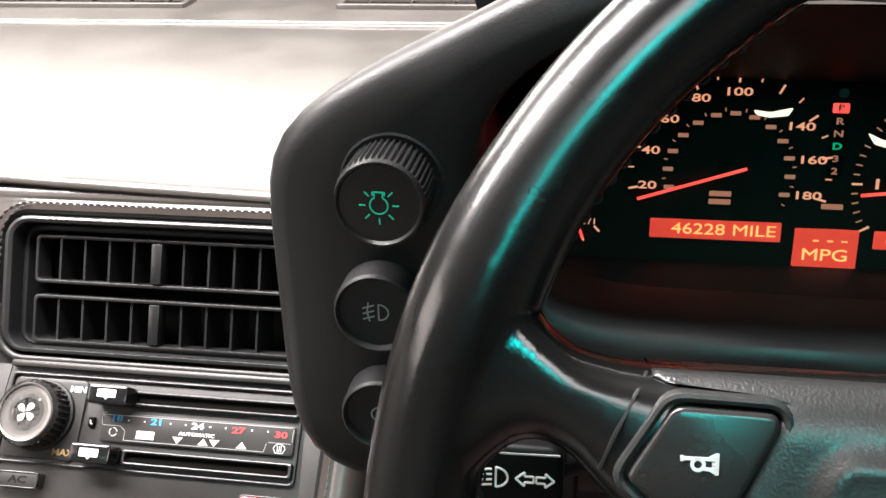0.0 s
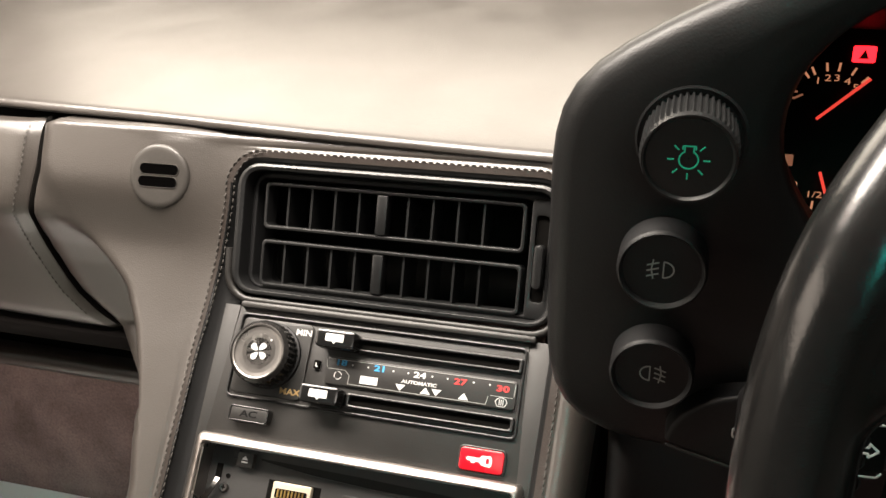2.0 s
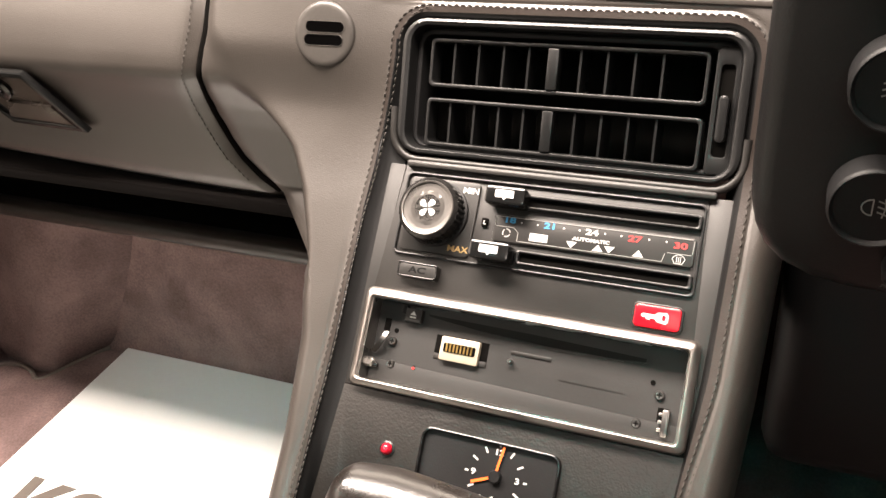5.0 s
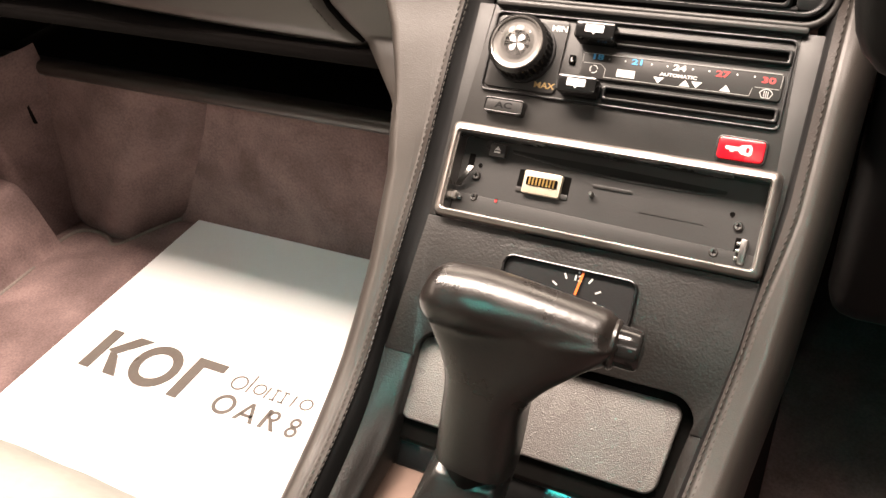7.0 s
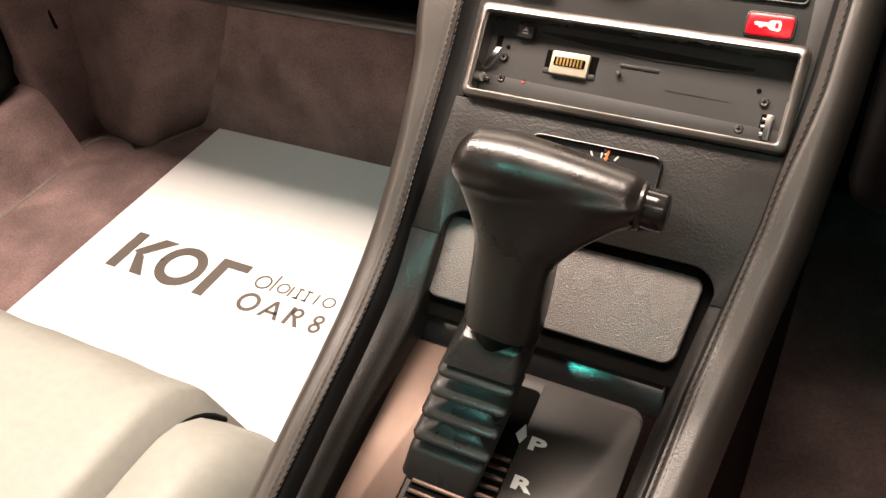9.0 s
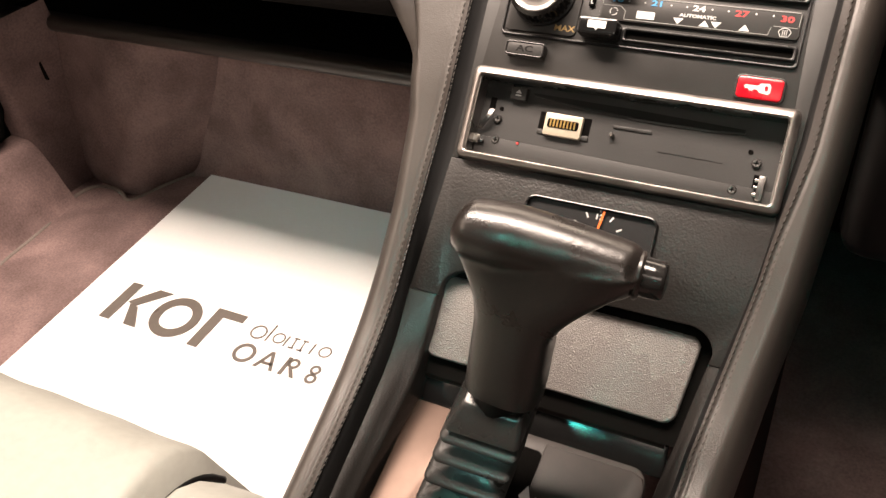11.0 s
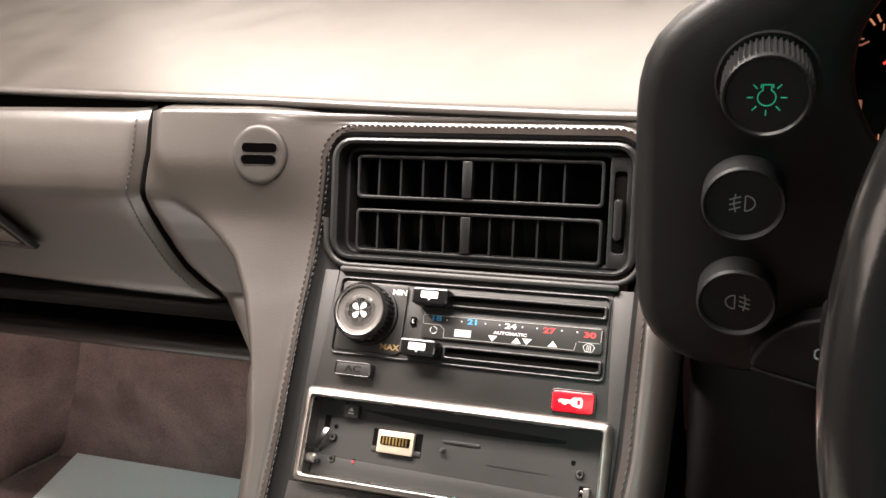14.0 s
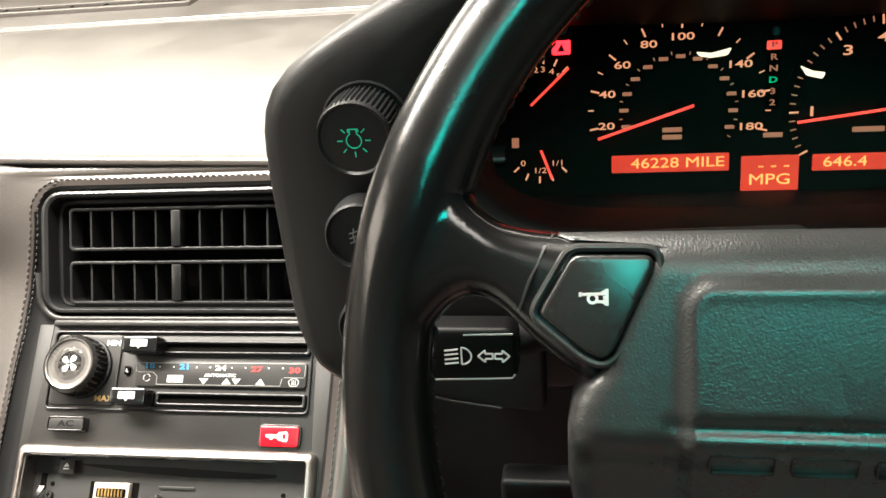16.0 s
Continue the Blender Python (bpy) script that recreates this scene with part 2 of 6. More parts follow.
def prism(points, z0, z1, bevel=0.0, seg=2):
    """A plate with that outline from z0 to z1, its front rim rounded."""
    bm = bmesh.new()
    lo = [bm.verts.new((x, y, z0)) for x, y in points]
    rows = [lo]
    if bevel:
        n = len(points)
        rows.append([bm.verts.new((x, y, z1 - bevel)) for x, y in points])
        cx, cy = sum(p[0] for p in points) / n, sum(p[1] for p in points) / n
        for k in range(1, seg + 1):
            a = math.pi / 2 * k / seg
            ins, hz = bevel * (1 - math.cos(a)), z1 - bevel + bevel * math.sin(a)
            rows.append([bm.verts.new((*q, hz)) for q in inset(points, ins)])
    else:
        rows.append([bm.verts.new((x, y, z1)) for x, y in points])
    for a, b in zip(rows, rows[1:]):
        for i in range(len(a)):
            j = (i + 1) % len(a)
            bm.faces.new((a[i], a[j], b[j], b[i]))
    bm.faces.new(rows[-1])
    bm.faces.new(lo[::-1])
    return bm


def inset(points, d):
    out = []
    n = len(points)
    area = sum(points[i][0] * points[(i + 1) % n][1] - points[(i + 1) % n][0] * points[i][1] for i in range(n))
    s = 1.0 if area > 0 else -1.0
    for i in range(n):
        p, c, q = Vector(points[i - 1]), Vector(points[i]), Vector(points[(i + 1) % n])
        e1, e2 = (c - p), (q - c)
        e1 = e1.normalized() if e1.length > 1e-9 else e2.normalized()
        e2 = e2.normalized() if e2.length > 1e-9 else e1
        n1, n2 = Vector((-e1.y, e1.x)) * s, Vector((-e2.y, e2.x)) * s
        b = n1 + n2
        b = b.normalized() if b.length > 1e-6 else n1
        k = d / max(b.dot(n1), 0.35)
        out.append((c.x + b.x * k, c.y + b.y * k))
    return out


def rrect(cx, cy, w, h, r, n=5):
    """Outline of a rectangle with rounded corners, counter-clockwise."""
    r = min(r, w / 2 - 1e-5, h / 2 - 1e-5)
    pts = []
    for sx, sy, a0 in ((1, -1, -90), (1, 1, 0), (-1, 1, 90), (-1, -1, 180)):
        ox, oy = cx + sx * (w / 2 - r), cy + sy * (h / 2 - r)
        for k in range(n + 1):
            a = radians(a0 + 90 * k / n)
            pts.append((ox + r * math.cos(a), oy + r * math.sin(a)))
    return pts


def ring(outer, inner, z0, z1, bevel=0.0):
    """A frame between two outlines of equally many points."""
    bm = bmesh.new()
    n = len(outer)
    loops = [(outer, z0), (outer, z1 - bevel)]
    if bevel:
        loops += [(inset(outer, bevel * 0.3), z1 - bevel * 0.3), (inset(outer, bevel), z1), (inset(inner, -bevel), z1), (inset(inner, -bevel * 0.3), z1 - bevel * 0.3)]
    loops += [(inner, z1 - bevel), (inner, z0)]
    rows = [[bm.verts.new((x, y, z)) for x, y in pts] for pts, z in loops]
    rows.append(rows[0])
    for a, b in zip(rows, rows[1:]):
        for i in range(n):
            j = (i + 1) % n
            bm.faces.new((a[i], a[j], b[j], b[i]))
    return bm


def lathe(profile, n=40, sx=1.0):
    """Turned about z: rows of (radius, z)."""
    bm = bmesh.new()
    rows = []
    for r, z in profile:
        rows.append([bm.verts.new((r * math.cos(2 * math.pi * i / n) * sx, r * math.sin(2 * math.pi * i / n), z)) for i in range(n)])
    for a, b in zip(rows, rows[1:]):
        for i in range(n):
            j = (i + 1) % n
            bm.faces.new((a[i], a[j], b[j], b[i]))
    bm.faces.new(rows[0][::-1])
    bm.faces.new(rows[-1])
    return bm


def box(cx, cy, cz, sx, sy, sz, bevel=0.0, seg=2):
    bm = bmesh.new()
    bmesh.ops.create_cube(bm, size=1.0, matrix=Matrix.LocRotScale((cx, cy, cz), None, (sx, sy, sz)))
    if bevel:
        bmesh.ops.bevel(bm, geom=bm.edges[:], offset=bevel, segments=seg, affect="EDGES", profile=0.5)
    return bm


def loft(rows, closed=False, caps=False):
    """Skin over rows of points."""
    bm = bmesh.new()
    vs = [[bm.verts.new(p) for p in row] for row in rows]
    n = len(vs[0])
    for a, b in zip(vs, vs[1:]):
        for i in range(n if closed else n - 1):
            j = (i + 1) % n
            bm.faces.new((a[i], a[j], b[j], b[i]))
    if caps:
        bm.faces.new(vs[0][::-1])
        bm.faces.new(vs[-1])
    return bm


def tube(points, r, n=8, closed=False, caps=True):
    """A round bar along points; r may be one radius or one for each point."""
    pts = [Vector(p) for p in points]
    rs = r if isinstance(r, (list, tuple)) else [r] * len(pts)
    rows = []
    last = None
    for i, p in enumerate(pts):
        a = pts[i - 1] if (i or closed) else p
        b = pts[(i + 1) % len(pts)] if (i + 1 < len(pts) or closed) else p
        d = (b - a).normalized()
        u = last - d * last.dot(d) if last else d.orthogonal()
        u.normalize()
        last = u
        v = d.cross(u)
        rows.append([p + (u * math.cos(2 * math.pi * k / n) + v * math.sin(2 * math.pi * k / n)) * rs[i] for k in range(n)])
    if closed:
        rows.append(rows[0])
        bm = loft(rows, True)
        bmesh.ops.remove_doubles(bm, verts=bm.verts, dist=1e-7)
        return bm
    return loft(rows, True, caps)


def flat(points, z):
    bm = bmesh.new()
    bm.faces.new([bm.verts.new((x, y, z)) for x, y in points])
    return bm


def text_mesh(s, size, shear=0.0, bold=0.0, wide=1.0):
    """Letters as a thin mesh, centred."""
    cu = bpy.data.curves.new("lettering", "FONT")
    cu.body, cu.size, cu.shear, cu.align_x, cu.align_y, cu.extrude, cu.offset, cu.resolution_u = s, size, shear, "CENTER", "CENTER", 0.00012, bold, 3
    ob = bpy.data.objects.new("lettering", cu)
    scene.collection.objects.link(ob)
    me = bpy.data.meshes.new_from_object(ob.evaluated_get(bpy.context.evaluated_depsgraph_get()))
    bpy.data.objects.remove(ob)
    bpy.data.curves.remove(cu)
    bm = bmesh.new()
    bm.from_mesh(me)
    bmesh.ops.remove_doubles(bm, verts=bm.verts, dist=1e-6)
    bm.to_mesh(me)
    bm.free()
    me.transform(Matrix.Diagonal((wide, 1, 1, 1)))
    return me


def letters(name, s, size, x, y, z, material, parent, wide=1.25, bold=0.0, shear=0.0, turn=0.0, label=""):
    return part(name, text_mesh(s, size, shear, bold, wide), material, parent, label, m=pose(x, y, z, 0, 0, turn))


def bars(strokes, w, z, h=0.00025):
    """Line symbol: straight strokes of one width on a plane."""
    bm = bmesh.new()
    for (x0, y0), (x1, y1) in strokes:
        d = Vector((x1 - x0, y1 - y0))
        if d.length < 1e-7:
            continue
        n = Vector((-d.y, d.x)).normalized() * w / 2
        q = [(x0 + n.x, y0 + n.y), (x0 - n.x, y0 - n.y), (x1 - n.x, y1 - n.y), (x1 + n.x, y1 + n.y)]
        lo = [bm.verts.new((a, b, z)) for a, b in q]
        hi = [bm.verts.new((a, b, z + h)) for a, b in q]
        bm.faces.new(hi)
        for i in range(4):
            j = (i + 1) % 4
            bm.faces.new((lo[i], lo[j], hi[j], hi[i]))
    return bm


def arc(cx, cy, r, a0, a1, n=10, ry=None):
    ry = ry or r
    p = [(cx + r * math.cos(radians(a0 + (a1 - a0) * k / n)), cy + ry * math.sin(radians(a0 + (a1 - a0) * k / n))) for k in range(n + 1)]
    return list(zip(p, p[1:]))


def stitches(points, normals, gap=0.0040, size=0.0027, w=0.00085):
    """A seam of short raised threads along points."""
    bm = bmesh.new()
    pts = [Vector(p) for p in points]
    carry = 0.0
    for i in range(len(pts) - 1):
        a, b = pts[i], pts[i + 1]
        seg = (b - a).length
        d = (b - a).normalized()
        nrm = Vector(normals[i])
        side = d.cross(nrm).normalized()
        k = carry
        while k < seg:
            c = a + d * k
            slant = side * 0.00012
            q0, q1 = c - slant, c + d * size + slant
            rows = []
            for q, hgt in ((q0, 0.0), (q0.lerp(q1, 0.3), w * 0.8), (q0.lerp(q1, 0.7), w * 0.8), (q1, 0.0)):
                rows.append([bm.verts.new(q - side * w * 0.5 + nrm * (hgt * 0.3)), bm.verts.new(q + nrm * hgt), bm.verts.new(q + side * w * 0.5 + nrm * (hgt * 0.3))])
            for r0, r1 in zip(rows, rows[1:]):
                for j in range(2):
                    bm.faces.new((r0[j], r0[j + 1], r1[j + 1], r1[j]))
            k += gap
        carry = k - seg
    return bm


# frames of reference: each has x right, y up its face, z towards the driver
FACE = axes((0, 0.4706, 0.5794), (0, 0.685, 0.728), (0, -0.728, 0.685))
VENT = axes((0, 0.4932, 0.6328), (0, 0.4352, 0.9003), (0, -0.9003, 0.4352))
DIAL = axes((0, 0.5123, 0.6748), (0, 0.2079, 0.9781), (0, -0.9781, 0.2079))
TILT_W = radians(23.8)
WHEEL = axes((0.1890, 0.2508, 0.6732), (0, math.sin(TILT_W), math.cos(TILT_W)), (0, -math.cos(TILT_W), math.sin(TILT_W)))
POD = axes((0, 0.372, 0.67), (0, 0, 1), (0, -1, 0))
GATE = axes((-0.18, 0.25, 0.345), (0, 0.966, 0.26), (0, -0.26, 0.966))


def smooth(a, b, t):
    t = max(0.0, min(1.0, (t - a) / (b - a)))
    return t * t * (3 - 2 * t)


def table(rows, x):
    """Straight-line reading of a small table of (x, value...)."""
    if x <= rows[0][0]:
        return rows[0][1:]
    for p, q in zip(rows, rows[1:]):
        if x <= q[0]:
            k = (x - p[0]) / (q[0] - p[0])
            return tuple(a + (b - a) * k for a, b in zip(p[1:], q[1:]))
    return rows[-1][1:]


def softened(poly, r, n=4):
    """The outline with its corners rounded."""
    out = []
    for i in range(len(poly)):
        p, c, q = Vector(poly[i - 1]), Vector(poly[i]), Vector(poly[(i + 1) % len(poly)])
        a = c + (p - c).normalized() * min(r, (p - c).length * 0.45)
        b = c + (q - c).normalized() * min(r, (q - c).length * 0.45)
        for k in range(n + 1):
            t = k / n
            out.append(tuple(a * (1 - t) ** 2 + c * 2 * t * (1 - t) + b * t * t))
    return out


def spline(points, n=8):
    out = []
    pts = [Vector(p) for p in points]
    for i in range(len(pts) - 1):
        a, b, c, d = pts[max(i - 1, 0)], pts[i], pts[i + 1], pts[min(i + 2, len(pts) - 1)]
        for k in range(n):
            t = k / n
            out.append(0.5 * ((2 * b) + (c - a) * t + (2 * a - 5 * b + 4 * c - d) * t * t + (3 * b - a - 3 * c + d) * t ** 3))
    out.append(pts[-1])
    return out


# ---- the cabin shell ----
def wall(name, cx, cy, cz, sx, sy, sz, material, label, cat="wall", bevel=0.004):
    return tagged(part(name, box(cx, cy, cz, sx, sy, sz, bevel), material), label, cat, kind="structure")


wall("floor", -0.12, -0.10, 0.136, 2.0, 2.0, 0.04, CARPET, "mauve-brown carpeted cabin floor", "floor")
wall("wall_front", -0.12, 0.86, 0.38, 2.0, 0.04, 0.56, CARPET, "carpeted bulkhead closing the footwells")
wall("wall_left", -1.02, -0.10, 0.42, 0.05, 2.1, 0.66, TRIM, "grey trimmed passenger door below the glass")
wall("wall_right", 0.80, -0.10, 0.42, 0.05, 2.1, 0.66, TRIM, "grey trimmed driver door below the glass")
wall("wall_back", -0.12, -1.12, 0.50, 2.0, 0.05, 0.80, TRIM, "grey trimmed panel behind the seats")
wall("ceiling", -0.12, -0.42, 1.46, 1.5, 1.0, 0.03, HEADLINER, "dark cloth headliner of the cabin", "ceiling")


def toe_board():
    """Footwell end: carpet standing up from the floor behind the parcel shelf lip."""
    rows = []
    for y, z in ((0.60, 0.1572), (0.640, 0.1580), (0.649, 0.1640), (0.653, 0.175), (0.655, 0.22), (0.657, 0.30), (0.659, 0.356)):
        rows.append([(-0.92 + 0.02 * i, y + 0.0025 * math.sin(i * 0.55 + 9 * z) * smooth(0.165, 0.20, z), z) for i in range(31)])
    return loft(rows)


tagged(part("toe_board", toe_board(), CARPET), "mauve-brown carpet rising at the end of the footwell", "carpet", kind="structure")


def arch_bulge():
    """Carpet drawn over the wheel arch: two leaning faces that meet in a rounded upright nose."""
    low_pts = [(-0.935, 0.600), (-0.916, 0.592), (-0.832, 0.577), (-0.786, 0.655), (-0.760, 0.675)]
    top_pts = [(-0.950, 0.640), (-0.932, 0.628), (-0.792, 0.624), (-0.690, 0.660), (-0.660, 0.675)]
    rows = []
    for k in range(19):
        t = k / 18
        poly = [(a[0] + (b[0] - a[0]) * t, a[1] + (b[1] - a[1]) * t) for a, b in zip(low_pts, top_pts)]
        nose, side_a, side_c = Vector(poly[2]), Vector(poly[1]), Vector(poly[3])
        p0, p1 = nose.lerp(side_a, 0.42), nose.lerp(side_c, 0.45)
        line = [Vector(poly[0])] + [side_a.lerp(p0, i / 8) for i in range(9)]
        ctrl = nose * 1.75 - (p0 + p1) * 0.375
        line += [p0 * (1 - u) ** 2 + ctrl * 2 * u * (1 - u) + p1 * u * u for u in [i / 12 for i in range(1, 13)]]
        line += [p1.lerp(side_c, i / 8) for i in range(1, 9)] + [Vector(poly[4])]
        tuck = 0.006 * smooth(0.10, 0.0, t)
        row = []
        for i, q in enumerate(line):
            a = i / (len(line) - 1)
            out = (0.0032 * math.sin(11 * a + 5 * t) + 0.0022 * math.sin(23 * a - 9 * t) + 0.0012 * math.sin(31 * t + 14 * a)) * math.sin(math.pi * a) - tuck
            row.append((q.x - out * 0.35 + 0.90, q.y - out - 0.66, 0.027 + 0.200 * t))
        rows.append(row)
    return loft(rows)


folds = thing("carpet_arch_cover", pose(-0.90, 0.66, 0.13), "mauve-brown carpet drawn over the wheel arch", "carpet", kind="structure")
part("arch_bulge", arch_bulge(), CARPET, folds, angle=80)
part("fastener_patch", prism(rrect(0, 0, 0.020, 0.026, 0.004), 0.0, 0.0025, 0.001), SHADE_PATCH_BLACK, folds, "small black fastener patch", m=pose(-0.024, -0.056, 0.185, 90, 0, -74))


def sill():
    """Carpet rising from the floor to the door sill."""
    rows = []
    for k in range(27):
        y = -0.60 + 0.60 * k / 26
        rows.append([(x + 0.004 * math.sin(7 * y + 20 * h), y - 0.115, h) for x, h in ((0.05, 0.026), (0.012, 0.028), (0.002, 0.036), (-0.006, 0.055), (-0.016, 0.085), (-0.026, 0.108), (-0.036, 0.118), (-0.060, 0.121))])
    return loft(rows)


part("door_sill", sill(), CARPET, folds, angle=80)
part("kick_panel", loft([[(x + 0.002 * math.sin(40 * z + 30 * y), y, z) for z in [0.025 + 0.0125 * i for i in range(20)]] for x, y in ((-0.060, -0.117), (-0.034, -0.116), (-0.028, -0.108), (-0.026, -0.09), (-0.022, -0.066), (-0.018, -0.050), (-0.016, -0.030))]), CARPET, folds, angle=80)
part("door_seal", tube([(-0.055, -0.66, 0.128), (-0.053, -0.30, 0.128), (-0.050, -0.17, 0.130), (-0.046, -0.142, 0.140), (-0.045, -0.132, 0.165), (-0.048, -0.128, 0.20), (-0.052, -0.122, 0.27)], 0.011, 12), DARK, folds, "black rubber door seal")
MAT_EDGE = [(-0.893, -0.30), (-0.893, 0.42), (-0.900, 0.500), (-0.906, 0.548), (-0.898, 0.577), (-0.872, 0.583), (-0.850, 0.578), (-0.828, 0.570), (-0.806, 0.610), (-0.786, 0.643), (-0.36, 0.643), (-0.36, -0.30)]
mat_thing = thing("carpet_floor_mat", pose(-0.62, 0.20, 0.156), "mauve-brown carpet mat with a bound edge in the footwell", "floor mat")
part("mat_body", prism(softened([(x + 0.62, y - 0.20) for x, y in MAT_EDGE][::-1], 0.02), 0.0, 0.0070, 0.003), CARPET, mat_thing)
part("bound_edge", tube([(x + 0.62, y - 0.20, 0.0058) for x, y in spline([Vector(q) for q in MAT_EDGE[:10]], 6)], 0.0030, 8), BINDING, mat_thing, "grey-brown bound mat edge")
wall("driver_carpet", 0.36, 0.30, 0.130, 0.82, 1.05, 0.008, CARPET_SHADED, "driver footwell carpet, darkened for shade", "carpet")
wall("driver_bulkhead", 0.36, 0.80, 0.36, 0.82, 0.03, 0.50, CARPET_SHADED, "carpeted driver bulkhead, darkened for shade", "carpet")
tunnel = tagged(part("tunnel_side", loft([[(-0.062 - 0.03 * smooth(0.40, 0.0, y) + dx, y, z) for y in [0.80 - 0.05 * k for k in range(20)]] for dx, z in ((0.012, 0.128), (0.004, 0.20), (0.0, 0.27), (-0.012, 0.33))]), CARPET_SHADED), "carpeted side of the transmission tunnel, darkened for shade", "carpet", kind="structure")

# ---- dashboard ----
dash = thing("dashboard", pose(-0.25, 0.60, 0.66), "grey leather-covered dashboard with a stitched fascia", "dashboard")


def world_part(name, bm, material, parent, label="", **kw):
    """A part given in world coordinates under a thing that only stands off the origin."""
    bmesh.ops.transform(bm, matrix=parent.matrix_world.inverted(), verts=bm.verts)
    return part(name, bm, material, parent, label, **kw)


bpy.context.view_layer.update()
EDGE = [(-0.98, 0.545, 0.0), (-0.60, 0.5265, 0.0), (-0.50, 0.5165, 0.0), (-0.45, 0.5120, 0.0), (-0.385, 0.5062, 0.0), (-0.32, 0.5035, 0.0008), (-0.22, 0.5010, 0.0045), (-0.10, 0.5000, 0.0082), (0.02, 0.4995, 0.0100), (0.10, 0.4995, 0.0100)]
LIP = [(0.030, 0.6560), (0.0060, 0.6602), (0.0026, 0.6604), (0.0010, 0.6612), (0.0, 0.6628), (0.0002, 0.6642), (0.0012, 0.6656), (0.0032, 0.6666), (0.0060, 0.6671), (0.0150, 0.6679), (0.0300, 0.6690)]
TOP = [(0.58, 0.6722), (0.62, 0.6745), (0.70, 0.678), (0.78, 0.6805), (0.825, 0.681), (0.833, 0.680), (0.836, 0.6765)]
XS = [-0.98 + 0.0225 * i for i in range(46)]
toprows = [[(x, table(EDGE, x)[0] + dy, z - table(EDGE, x)[1] * smooth(0.15, -0.15, dy) * 2) for x in XS] for dy, z in LIP]
toprows += [[(x, y, z + 0.0007 * math.sin(x * 13.3) * smooth(0.52, 0.6, y) - table(EDGE, x)[1] * smooth(0.65, 0.35, y) * 2) for x in XS] for y, z in TOP]
world_part("dash_top", loft(toprows), LEATHER_GREY, dash, "smooth grey leather dash top")
# black strip put in as the shade of the gap under the lip
world_part("dash_gap_shade", loft([[(x, table(EDGE, x)[0] + dy, z) for x in XS if x < -0.34] for dy, z in ((0.0070, 0.6606), (0.0078, 0.6560), (0.0080, 0.6440))]), DARK, dash, "black strip painting the shade below the dash top")
# hidden box added to stop windscreen light leaking below the dash
world_part("dash_light_block", box(0.40, 0.69, 0.62, 0.78, 0.30, 0.07, 0.02), PLASTIC_DARK, dash, "hidden box blocking light behind the instruments")
BACK = [(0.836, 0.6765), (0.8385, 0.6805), (0.843, 0.682), (0.850, 0.6815), (0.852, 0.678), (0.8545, 0.682), (0.875, 0.684), (0.96, 0.689), (1.02, 0.690), (1.05, 0.67)]
world_part("screen_shelf", loft([[(-0.98 + 0.09 * i, y, z) for i in range(18)] for y, z in BACK]), LEATHER_GREY, dash, "grey leather strip below the windscreen")


def demister(x0, x1):
    cx, w = (x0 + x1) / 2, x1 - x0
    d = part("demister_slot", ring(rrect(0, 0, w, 0.034, 0.004), rrect(0, 0, w - 0.012, 0.018, 0.003), -0.004, 0.004, 0.0012), LEATHER_GREY, dash, "grey demister slot", m=dash.matrix_world.inverted() @ pose(cx, 0.914, 0.6866, 3, 0, 0))
    part("slot_shade", prism(rrect(0, 0, w - 0.010, 0.020, 0.003), -0.004, 0.0005), DARK, d)
    for k in range(int(w / 0.04)):
        part("slot_rib", box(-w / 2 + 0.03 + 0.04 * k, 0, 0.0005, 0.0016, 0.018, 0.004), PLASTIC, d)


demister(-0.175, 0.10)
demister(-0.62, -0.325)

# profile of the console from the dash seam down to the tunnel
PROFILE = [(0.5066, 0.6576), (0.4932, 0.6328), (0.4702, 0.5822), (0.4363, 0.543), (0.402, 0.5066), (0.3679, 0.4702), (0.3336, 0.4355), (0.303, 0.4095), (0.270, 0.390), (0.239, 0.3765), (0.198, 0.3605), (0.157, 0.344), (0.08, 0.318), (0.0, 0.295), (-0.10, 0.280)]


DENSE = spline(PROFILE)
ARCS = [0.0]
for u, v in zip(DENSE, DENSE[1:]):
    ARCS.append(ARCS[-1] + (v - u).length)
P_END = ARCS[-1]


def station(p):
    """Place (y, z) and outward normal of the console profile, p metres below the seam."""
    q = max(0.0, min(P_END - 1e-6, p))
    i = next(k for k in range(len(ARCS) - 1) if ARCS[k + 1] >= q)
    a, b = DENSE[i], DENSE[i + 1]
    c = a.lerp(b, (q - ARCS[i]) / (ARCS[i + 1] - ARCS[i]))
    d = (DENSE[min(i + 2, len(DENSE) - 1)] - DENSE[max(i - 1, 0)]).normalized()
    if p < 0:
        c = c + d * p
    return c, Vector((d.y, -d.x))


def swell(x, z):
    return 0.003 + 0.008 * smooth(0.265, 0.31, -x) * smooth(0.590, 0.628, z)


def on_console(x, p, off):
    c, n = station(p)
    off += swell(x, c.y)
    return (x, c.x + n.x * off, c.y + n.y * off)


